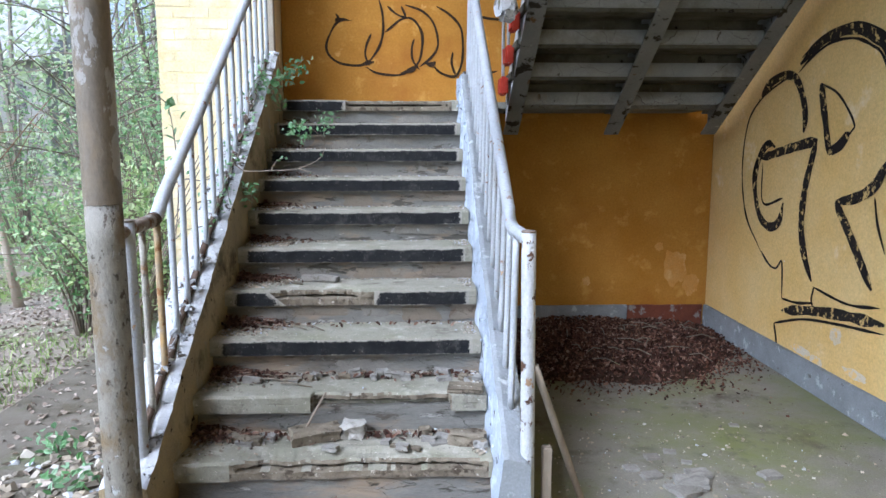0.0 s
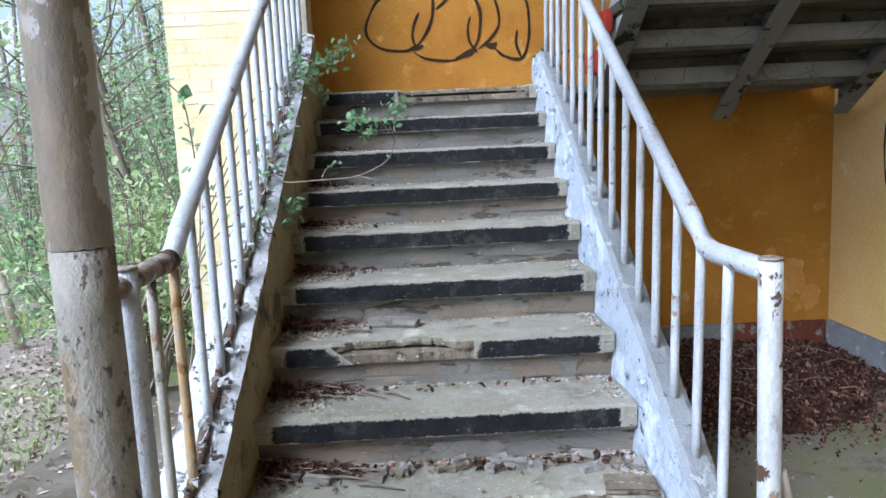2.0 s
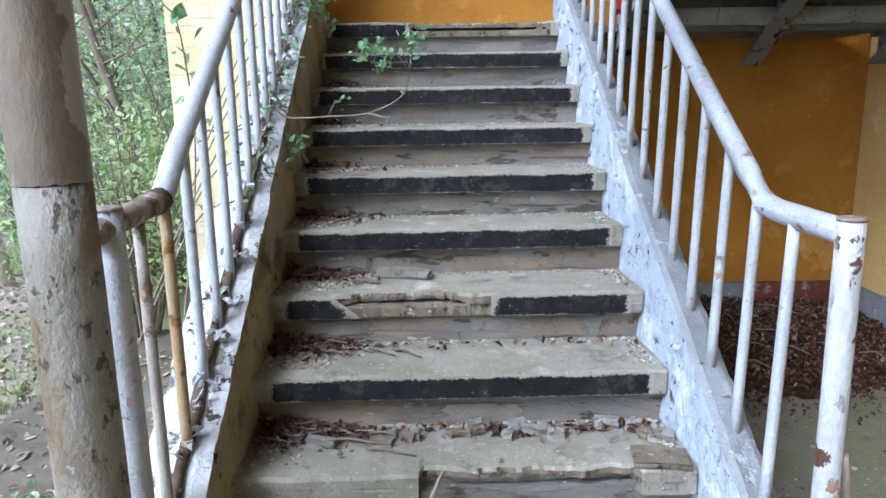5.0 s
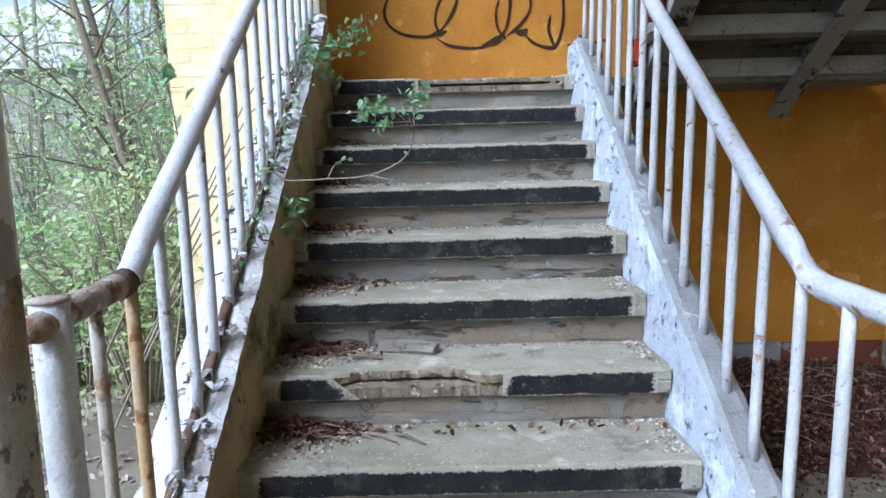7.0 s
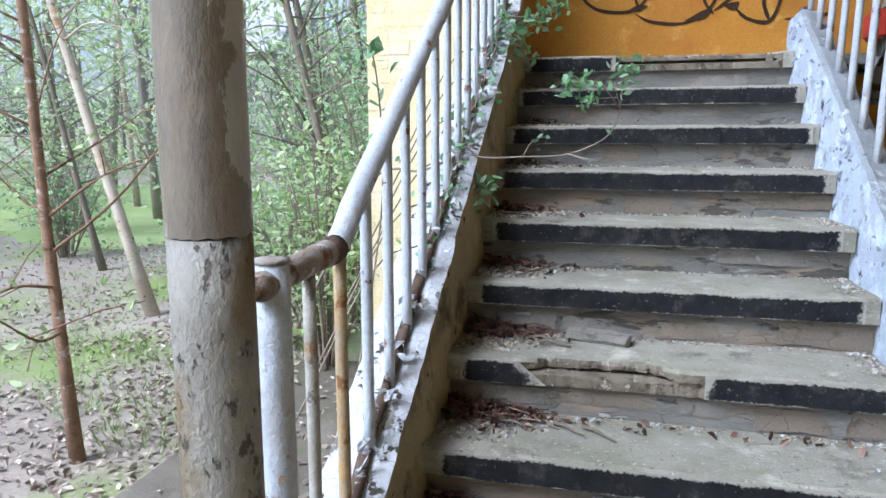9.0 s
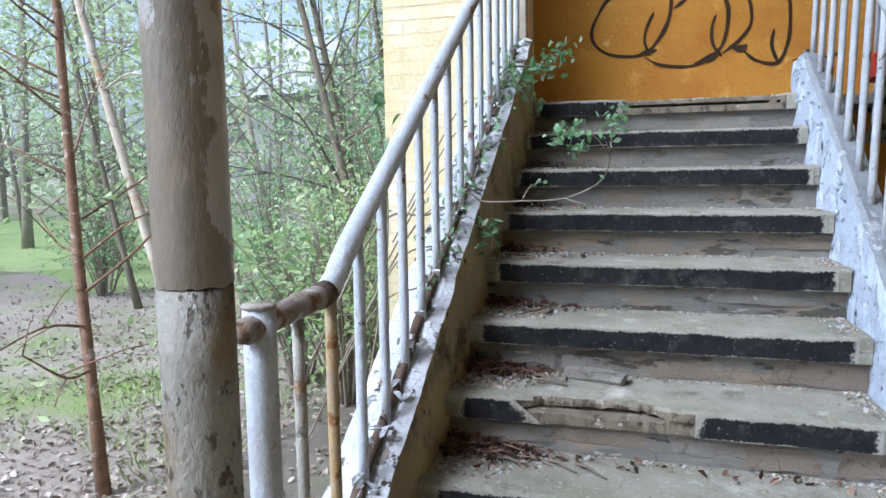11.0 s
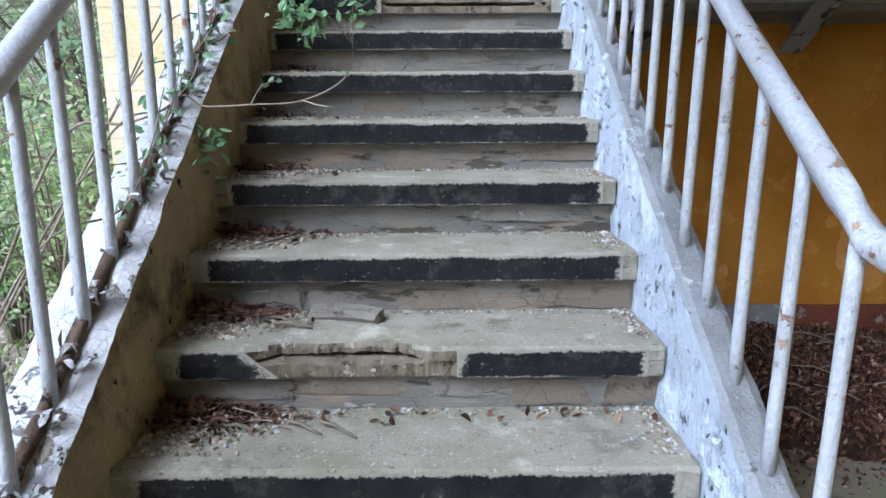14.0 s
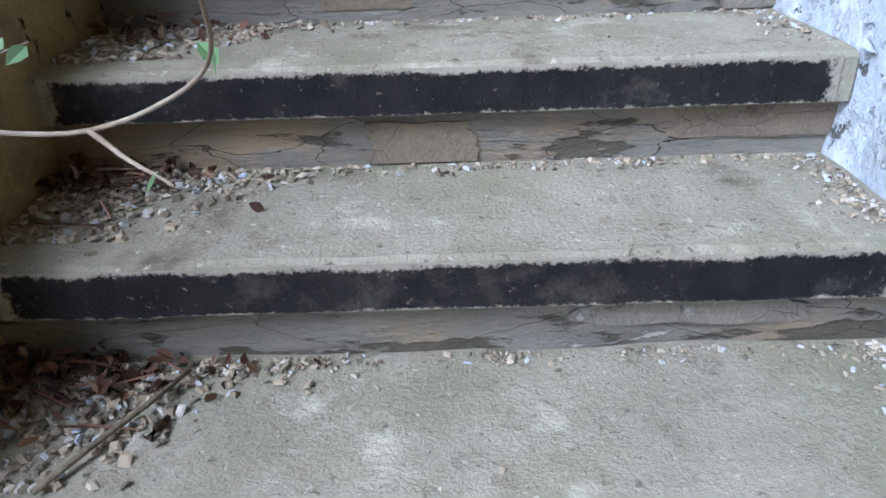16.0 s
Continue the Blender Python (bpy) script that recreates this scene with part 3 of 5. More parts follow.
def chip_of(k, x):
    """How far the nose of step k is broken back at x: upper half, lower half, and how far its top edge has sunk."""
    j = noise.noise((x * 14, k * 3.1, 0.5))
    if k == 4:
        w = window_fn(x, -0.40, 0.05, 0.07)
        f = noise.noise((x * 55, 3, 1)) + 0.6 * noise.noise((x * 120, 5, 1))
        return (0.048 + 0.016 * j + 0.009 * f) * w, (0.008 + 0.014 * max(0, noise.noise((x * 22, 2, 9))) + 0.004 * f) * window_fn(x, -0.33, 0.125, 0.02), 0.008 * w
    f = 0.6 * noise.noise((x * 18, k, 1)) + 0.25 * noise.noise((x * 55, k, 5))
    if k == 2:
        w = window_fn(x, -0.125, 0.47, 0.012)
        return (0.035 + 0.02 * j + 0.007 * f) * w, (0.07 + 0.01 * j + 0.004 * f) * w, (0.004 + 0.003 * f) * w
    if k == 1:
        w = window_fn(x, -0.40, 0.60, 0.1)
        j += 0.8 * noise.noise((x * 5, 2, 2))
        return (0.045 + 0.022 * j + 0.012 * f) * w, (0.015 + 0.012 * j + 0.008 * f) * w, (0.015 + 0.006 * f) * w
    if k == 10:
        w = window_fn(x, -0.17, 0.57, 0.03)
        return (0.024 + 0.016 * j + 0.009 * f) * w, (0.006 + 0.010 * j + 0.006 * f) * w, (0.006 + 0.004 * f) * w
    return 0.0, 0.0, 0.0


def tread_data(k):
    v, f = [], []
    y, z = k * G, k * R
    back, nx = y + G + 0.06, 300 if k in (1, 2, 4, 10) else 160
    for i in range(nx + 1):
        x = -0.615 + 1.232 * i / nx
        up, low, sink = chip_of(k, x)
        e = 0.004 * noise.noise((x * 30, k * 7.0, 0)) + 0.006 * noise.noise((x * 6, k * 5.0, 3))
        t = z + 0.004 * noise.noise((x * 4, k * 2.0, 1)) - sink
        wear = 0.010 + 0.004 * noise.noise((x * 45, k, 7))
        gap = 0.008 * window_fn(x, -0.27, 0.03, 0.05) * (0.6 + noise.noise((x * 30, 1, k))) if k == 4 else (0.004 + 0.005 * noise.noise((x * 34, 2, k))) * (up > 0.012)
        rows = [(back, z - 0.076), (y + low, z - 0.076), (y + low + e, z - 0.044 - gap), (y + max(up, low) + (0.05 if up > 0.012 else 0.0), z - 0.038), (y + up + e, z - 0.034 + gap), (y + up + e, t - wear), (y + up + e + wear, t - 0.001),
                (y + up + 0.05, t + 0.001), (y + 0.14, z + 0.003 * noise.noise((x * 9, k, 2))), (back, z)]
        v += [(x, a, b) for a, b in rows]
    m = 10
    for i in range(nx):
        for s in range(m):
            a, b = i * m + s, i * m + (s + 1) % m
            f.append((a, b, b + m, a + m))
    f += [tuple(range(m))[::-1], tuple(range(nx * m, nx * m + m))]
    me = mesh_of("tread", v, f)
    for mt in (CONC, BROKEN):
        me.materials.append(mt)
    for p in me.polygons:
        a, b = {1: (-0.40, 0.60), 2: (-0.125, 0.47), 4: (-0.40, 0.13), 10: (-0.17, 0.57)}.get(k, (9, 9))
        if a < p.center.x < b and p.center.y < y + 0.06 and p.center.z < z - 0.011:
            p.material_index = 1
    return me


def stripe(k, x0, x1, slant=0.0):
    """The black stripe painted on a nose; each vertex holds how far the paint has worn there."""
    v, f, worn = [], [], []
    n, m = max(6, int((x1 - x0) / 0.006)), 10
    for i in range(n + 1):
        x = x0 + (x1 - x0) * i / n
        e = 0.004 * noise.noise((x * 30, k * 7.0, 0)) + 0.006 * noise.noise((x * 6, k * 5.0, 3))
        for j in range(m + 1):
            t = j / m
            v.append((x + slant * (i / n) ** 6 * (1 - t), k * G + min(e, 0) - 0.0028, k * R - 0.0755 + 0.0705 * t))
            end = min(x - x0, x1 - x) / 0.03
            rim = min(1.0, (1 - t) / 0.22, 0.45 + t / 0.14, end)
            patch = 0.6 * noise.noise((x * 13, t * 1.5, k * 3.3)) + 0.35 * noise.noise((x * 40, t * 4, k * 1.7))
            worn.append(1 - rim + 0.5 * patch + 0.16 * (t > 0.45) * max(0.0, noise.noise((x * 7, 4, k * 5.1))))
    for i in range(n):
        for j in range(m):
            a = i * (m + 1) + j
            f.append((a, a + m + 1, a + m + 2, a + 1))
    me = mesh_of("stripe", v, f)
    me.attributes.new("worn", "FLOAT", "POINT").data.foreach_set("value", worn)
    return me


for k in range(1, N + 1):
    tread = part("tread", tread_data(k), CONC, stair)
    if k == 4:
        spans = [(-0.572, -0.40), (0.115, 0.578)]
    elif k == 10:
        spans = [(-0.595, -0.17)]
    elif k in (1, 2):
        spans = []
    else:
        spans = [(-0.572 - 0.02 * (k > 6), 0.578 + 0.015 * (k > 6))]
    for a, b in spans:
        part("stripe", stripe(k, a, b, 0.085 if k == 4 and a < 0 else 0.0), BLACK, tread, "black painted stripe, chipped")
    low = (k - 1) * R if k > 1 else FLOOR
    rb = box(-0.615, 0.62, k * G + 0.032, k * G + 0.10, low - 0.01, k * R - 0.06, 0, 0.010, 14)
    part("riser", rb, RISER, stair)


def plate(k, cx, cz, w, hgt, seed, material, parent):
    """A loose plate of plaster still sticking to a riser."""
    n, y = 30, k * G + 0.031
    rim = []
    for i in range(n):
        a = 2 * math.pi * i / n
        sq = 1 / max(abs(math.cos(a)), abs(math.sin(a))) ** 1.0
        r = sq * (0.95 + 0.30 * noise.noise((math.cos(a) * 1.6 + seed, math.sin(a) * 1.6, seed)) + 0.16 * noise.noise((math.cos(a) * 7 + seed, math.sin(a) * 7, 2)))
        rim.append((cx + math.cos(a) * w * r, max((k - 1) * R + 0.004, min(k * R - 0.078, cz + math.sin(a) * hgt * r))))
    tilt = noise.noise((seed, 3, 1)) * 0.004
    v = [(x, y - 0.0035 - tilt * (1 if x > cx else -1), z) for x, z in rim] + [(x, y + 0.02, z) for x, z in rim]
    f = [tuple(range(n))] + [(i, i + n, (i + 1) % n + n, (i + 1) % n) for i in range(n)]
    part("plaster_plate", mesh_of("plaster_plate", v, f), material, parent)


plates = random.Random(17)
for k in range(3, N + 1):
    x = -0.56
    while x < 0.52:
        w = plates.uniform(0.04, 0.17)
        if plates.random() < 0.62:
            plate(k, x + w, (k - 1) * R + plates.uniform(0.03, 0.065), w, plates.uniform(0.02, 0.05), plates.random() * 50, plates.choice((PLATEA, PLATEA, PLATEB)), stair)
        x += 2 * w + plates.uniform(0.0, 0.08)
part("footing", box(-0.62, 0.62, 0.0, G + 0.04, FLOOR - 0.02, -0.01, 0.01, 0.01, 6), BROKEN, stair, "broken concrete footing strewn with leaves")


def parapet(x_in, x_top, x_out, c0, slope, y0, y1, lip=0.0, lumps=1.0):
    """A sloping cheek beside the steps: inner face, top and outer face, uneven all over."""
    v, f, n, q = [], [], 170, 28
    for i in range(n + 1):
        y = y0 + (y1 - y0) * i / n
        zt = c0 + slope * y
        zb = max(FLOOR - 0.05, zt - 0.62)

        def j(a, b):
            return lumps * (0.007 * noise.noise((a * 5, y * 9, b * 9)) + 0.004 * noise.noise((a * 8, y * 26, b * 26)))
        row = [(x_in, y, zb)]
        for k in range(1, q + 1):
            t = k / q
            z = zb + (zt - 0.012 - zb) * t
            x = x_in + (x_top - x_in) * max(0, t * 2 - 1)
            row.append((x + j(x_in, z), y, z))
        for k in range(1, 6):
            t = k / 5
            x = x_top + (x_out - x_top) * t
            row.append((x + (0.5 * j(3, x) if k < 5 else j(5, 0)), y, zt - lip * t + j(9, x * 2) * 0.8 - (0.010 if k == 5 else 0)))
        row.append((x_out, y, zb))
        v += row
    m = q + 7
    for i in range(n):
        for s in range(m):
            a, b = i * m + s, i * m + (s + 1) % m
            f.append((a, b, b + m, a + m))
    f += [tuple(range(m))[::-1], tuple(range(n * m, n * m + m))]
    return v, f


def face_material(me, rule, materials):
    for m in materials:
        me.materials.append(m)
    for p in me.polygons:
        p.material_index = rule(p)
    return me


pl = face_material(mesh_of("cheek", *parapet(-0.61, -0.622, -0.79, 0.17, 0.68, 0.04, 2.74)), lambda p: 0 if abs(p.normal.z) > 0.5 else 1, [WHITEPEEL, OCHRE])
part("cheek", pl, WHITEPEEL, stair, "stair cheek with flaking white top and ochre stained inner face")
pr = face_material(mesh_of("cheek", *parapet(0.612, 0.640, 0.742, 0.170, 0.622, 0.12, 2.77, 0.030, 0.8)), lambda p: 0 if abs(p.normal.x) > 0.45 and p.center.x < 0.7 else 1, [BLUEP, GREYP])
part("cheek", pr, BLUEP, stair, "stair cheek with peeling pale blue paint")
part("steel_stub", box(0.655, 0.70, 2.80, 2.85, 1.868, 1.905, 0.006, 0.004, 2), RUSTDARK, stair, "dark cut-off steel stub")
part("newel_stub", box(0.612, 0.735, 2.74, 2.87, 1.60, 1.872, 0.02, 0.010, 4), BLUEP, stair, "lumpy pale blue plaster end")

# curled flakes of paint on the blue cheek
fl = random.Random(9)
for i in range(3):
    h = Heap()
    for _ in range(22):
        y = 0.3 + 0.8 * i + fl.random() * 0.8
        zt = 0.170 + 0.622 * y
        h.leaf((0.617 + 0.012 * fl.random(), y, zt - 0.02 - fl.random() ** 1.5 * 0.3), fl.uniform(0.012, 0.035), fl, 0.0, 0.5)
    part("paint_flake", h.mesh("paint_flake"), BLUEP, stair, "curled flakes of pale blue paint", "stuff")

# railings of the first flight
def cheek_l(y):
    return 0.17 + 0.68 * y


def cheek_r(y):
    return 0.155 + 0.622 * y


def rail_l(y):
    return 1.115 + 0.68 * (y - 0.44)


def rail_r(y):
    return 1.065 + 0.665 * (y - 0.483)


rail = thing("railing", "white-painted pipe railing, weathered and rusting at its lower end", "railing", "stair railings")
XL = -0.685
part("handrail", tube("handrail", [(XL, 0.085, 1.085), (XL, 0.11, 1.083), (XL, 0.20, 1.088), (XL, 0.30, 1.092), (XL, 0.40, 1.096), (XL, 0.45, 1.104)], [0.018, 0.0245, 0.025, 0.0255, 0.0265, 0.0255], 14, 0.0018), RUSTY, rail, "rusty lower piece of handrail")
part("collar", tube("collar", along((XL, 0.385, 1.0955), (XL, 0.425, 1.0985), 2), 0.0285, 14, 0.001), RUSTDARK, rail, "rust-dark weld collar")
part("handrail", tube("handrail", smooth_line([(XL, 0.435, 1.102), (XL, 0.475, 1.128), *[(XL, y, rail_l(y)) for y in (0.56, 0.9, 1.3, 1.8, 2.3, 2.75)]], 5), 0.0265, 14, 0.0012), RAILP, rail)
left_post = part("post", tube("post", along((XL + 0.002, 0.155, 0.1), (XL, 0.155, 1.118), 8), 0.030, 14, 0.001), RAILP, rail)
part("cap", tube("cap", [(XL, 0.155, 1.117), (XL, 0.155, 1.123), (XL, 0.155, 1.125)], [0.0315, 0.0315, 0.018], 14), RUSTY, left_post, "rusty welded cap")
for i, y in enumerate((0.297, 0.446)):
    part("baluster", tube("baluster", along((XL, y, cheek_l(y) - 0.03), (XL, y, 1.09), 6), 0.0125 if i == 0 else 0.0135, 8, 0.0012), RAILW if i == 0 else OCHREPIPE, rail, "" if i == 0 else "ochre rusted baluster")
for i in range(14):
    y = 0.604 + 0.157 * i
    part("baluster", tube("baluster", along((XL, y, cheek_l(y) - 0.01), (XL, y, rail_l(y)), 6), 0.0135, 8, 0.0014), RAILP, rail)
part("end_post", box(XL - 0.03, XL + 0.02, 2.80, 2.85, 1.70, 3.4, 0.004), OCHREPALE, rail, "beige end post")
part("bottom_rail", tube("bottom_rail", smooth_line([(XL - 0.005, y, cheek_l(y) + 0.012) for y in (0.2, 0.6, 1.0, 1.5, 2.0, 2.6)], 8), 0.015, 10, 0.008), RUSTDARK, rail, "rusted bottom rail with flaking paint")
flakes = random.Random(5)
for i in range(16):
    y = 0.45 + 0.13 * i
    h = Heap()
    for _ in range(9):
        h.leaf((XL + flakes.uniform(-0.02, 0.035), y + flakes.uniform(-0.05, 0.05), cheek_l(y) + flakes.uniform(0.0, 0.045)), flakes.uniform(0.02, 0.05), flakes, 0.3)
    part("paint_flake", h.mesh("paint_flake"), WHITEPEEL, rail, "curled flakes of white paint", "stuff")

XR = 0.705
rail2 = thing("railing", "white-painted pipe railing with chipped rust spots and a capped end post", "railing", "stair railings")
part("handrail", tube("handrail", ([(XR + 0.022, 0.165, 1.045), (XR + 0.015, 0.24, 1.046), (XR + 0.004, 0.42, 1.050), (XR, 0.475, 1.062), *[(XR, y, rail_r(y)) for y in (0.56, 0.9, 1.3, 1.8, 2.3, 2.8)]]), 0.0265, 14, 0.0012), RAILP, rail2)
post = part("post", tube("post", along((XR + 0.03, 0.155, FLOOR), (XR + 0.022, 0.165, 1.072), 10), 0.0265, 16, 0.0012), POSTP, rail2, "rust-spotted end post")
part("cap", tube("cap", [(XR + 0.022, 0.165, 1.070), (XR + 0.022, 0.165, 1.076), (XR + 0.022, 0.165, 1.078)], [0.0275, 0.0275, 0.018], 16), RUSTY, post, "rusty cap")
for i in range(15):
    y = 0.33 + 0.176 * i
    top = rail_r(y) if y > 0.5 else 1.048
    part("baluster", tube("baluster", along((XR - 0.014, y, cheek_r(y) - 0.03), (XR, y, top), 6), 0.0135, 8, 0.0014), RAILP, rail2)

pole = thing("roof_pole", "steel roof pole with peeling brown-grey and pale grey paint", "pole", at=(-0.665, -0.05, FLOOR))
part("lower_pole", tube("lower_pole", along((0, 0, -0.08), (0.0, 0, 1.331), 12), 0.0565, 28, 0.0006), POLEL, pole, "pale grey lower half, flaking")
edge = [(0.0573 * math.cos(a), 0.0573 * math.sin(a)) for a in [2 * math.pi * i / 48 for i in range(48)]]
ev = [(x, y, 1.334 + 0.007 * noise.noise((x * 60, y * 60, 1))) for x, y in edge] + [(x, y, 3.36) for x, y in edge]
part("upper_pole", mesh_of("upper_pole", ev, [(i, (i + 1) % 48, 48 + (i + 1) % 48, 48 + i) for i in range(48)], True), POLEU, pole, "brown-grey upper half with bare patches")

# ---- the second flight, seen from below ----
flight = thing("upper_staircase", "upper flight of precast concrete steps on grey steel beams", "staircase", kind="structure")
Y2, Z2 = 2.78, 1.70
SL = R / G


def beam_z(y):
    return 1.54 + SL * (2.9 - y)


def beam(x, w=0.11, d=0.165):
    """A rolled steel joist on the slope, with flanges and web."""
    bm = bmesh.new()
    y0, y1 = 3.02, 0.05
    for xa, xb, za, zb in ((-w / 2, w / 2, 0, 0.012), (-0.006, 0.006, 0.012, d - 0.012), (-w / 2, w / 2, d - 0.012, d)):
        q = [bm.verts.new((x + xx, y, beam_z(y) + zz)) for y in (y0, y1) for xx, zz in ((xa, za), (xb, za), (xb, zb), (xa, zb))]
        for a in ((0, 1, 2, 3), (7, 6, 5, 4), (0, 4, 5, 1), (1, 5, 6, 2), (2, 6, 7, 3), (3, 7, 4, 0)):
            bm.faces.new([q[i] for i in a])
    return bm


for x in (1.03, 1.79, 2.53):
    part("beam", beam(x), STEEL, flight, "grey steel joist with flaked paint")
for i in range(10):
    y, z = Y2 - i * G, Z2 + i * R
    # Dark tread and upper riser paint shade; the pale lower riser paints daylight.
    step = part("tread", box(0.955, 2.515, y - G - 0.05, y - 0.01, z + 0.115, z + R, 0.006, 0.003, 4), UNDERSHADE, flight)
    part("riser", box(0.965, 2.513, y - 0.066, y - 0.012, z - 0.034, z + 0.055, 0.005, 0.003, 4), UNDERLIT, flight, "lower edge of a precast step, coloured as lit by daylight")
    part("riser", box(0.967, 2.511, y - 0.040, y - 0.014, z + 0.057, z + 0.113, 0.003, 0.003, 4), UNDERSHADE, flight)
    part("end_cap", box(0.90, 0.954, y - G * 0.7, y - 0.03, z + 0.03, z + 0.15, 0.012, 0.006, 2), REDP, step, "red-painted step end")
edge_rail = thing("railing", "grey-white steel railing of the upper flight", "railing", "stair railings")
part("stringer", mesh_of("stringer", [(0.975, 2.9, 1.55), (0.975, 0.1, 1.55 + 2.8 * SL), (0.975, 0.1, 1.80 + 2.8 * SL), (0.975, 2.9, 1.80), (0.99, 2.9, 1.55), (0.99, 0.1, 1.55 + 2.8 * SL), (0.99, 0.1, 1.80 + 2.8 * SL), (0.99, 2.9, 1.80)],
     [(0, 1, 2, 3), (7, 6, 5, 4), (0, 4, 5, 1), (2, 6, 7, 3), (0, 3, 7, 4), (1, 5, 6, 2)]), RAILP, edge_rail, "pale painted steel stringer")
for i in range(9):
    y = 2.70 - 0.28 * i
    part("baluster", tube("baluster", along((0.93, y, 1.72 + SL * (2.8 - y)), (0.93, y, 2.65 + SL * (2.8 - y)), 3), 0.011, 8), RAILP, edge_rail)
part("handrail", tube("handrail", along((0.93, 2.78, 2.66), (0.93, 0.2, 2.66 + SL * 2.6), 6), 0.022, 10), RAILP, edge_rail)

# ---- loose things under and on the stairs ----
def lump(name, label, cat, at, size, material, seed, group=""):
    """A broken piece: a block with knocked-off corners."""
    bm = bmesh.new()
    bmesh.ops.create_cube(bm, size=1)
    bmesh.ops.subdivide_edges(bm, edges=bm.edges[:], cuts=2, use_grid_fill=True)
    rr = random.Random(seed)
    for v in bm.verts:
        q = v.co.copy()
        v.co = Vector((q.x * size[0], q.y * size[1], q.z * size[2])) * (1 - 0.08 * max(0, q.length - 0.6))
        v.co += noise.noise_vector(q * 3 + Vector((seed, 0, 0))) * min(size) * 0.22 + Vector((rr.gauss(0, 1), rr.gauss(0, 1), rr.gauss(0, 0.6))) * min(size) * 0.10
    bmesh.ops.rotate(bm, verts=bm.verts, cent=(0, 0, 0), matrix=Matrix.Rotation(rr.uniform(-0.4, 0.4), 3, "Z"))
    low = min(v.co.z for v in bm.verts)
    for v in bm.verts:
        v.co.z -= low + 0.004
    ob = part(name, bm, material)
    ob.location = at
    return tagged(ob, label, cat, group)


def on_tread(k, x, back):
    return (x, k * G + back, k * R)


lump("concrete_fragment", "flat broken concrete piece lying on a tread", "rubble", on_tread(4, -0.178, 0.235), (0.20, 0.055, 0.030), PLATEA, 3)
lump("concrete_slab_piece", "broken concrete slab piece on the bottom tread", "rubble", on_tread(1, -0.10, 0.20), (0.20, 0.09, 0.055), BROKEN, 4)
lump("plaster_lump", "white plaster lump on the bottom tread", "rubble", on_tread(1, 0.055, 0.23), (0.085, 0.07, 0.06), PALESTONE, 5)
lump("concrete_block", "grey concrete block at the end of the tread", "rubble", on_tread(1, 0.53, 0.15), (0.15, 0.06, 0.045), BROKEN, 6)
lump("stone_slab", "broken slab edge on the second tread", "rubble", on_tread(2, 0.53, 0.045), (0.15, 0.09, 0.02), BROKEN, 7)
bits = random.Random(11)
for i in range(44):
    k = bits.choice((1, 1, 2, 2, 2))
    lump("rubble_bit", "small broken piece of plaster on a stair tread", "rubble", on_tread(k, bits.uniform(-0.5, 0.58), bits.uniform(0.17, 0.27) if k == 2 else bits.uniform(0.10, 0.26)),
         (bits.uniform(0.025, 0.085), bits.uniform(0.02, 0.045), bits.uniform(0.010, 0.034)), bits.choice((STONE, BROKEN, STONE)), 20 + i, "rubble on the stairs")
for i, (x, y, s) in enumerate(((1.55, 0.62, 0.14), (1.47, 0.92, 0.07), (1.40, 0.72, 0.09), (1.62, 0.72, 0.11), (1.50, 0.55, 0.12), (1.70, 0.50, 0.06), (1.95, 0.70, 0.09), (1.33, 0.80, 0.07), (1.58, 0.98, 0.06), (1.45, 0.62, 0.05), (1.86, 0.62, 0.04), (1.62, 0.86, 0.05), (1.52, 1.55, 0.04), (2.05, 1.30, 0.05))):
    lump("plaster_rubble", "fallen plaster flake on the concrete floor", "rubble", (x, y, FLOOR), (s, s * 0.7, s * 0.22), STONE, 60 + i, "plaster rubble on the floor")

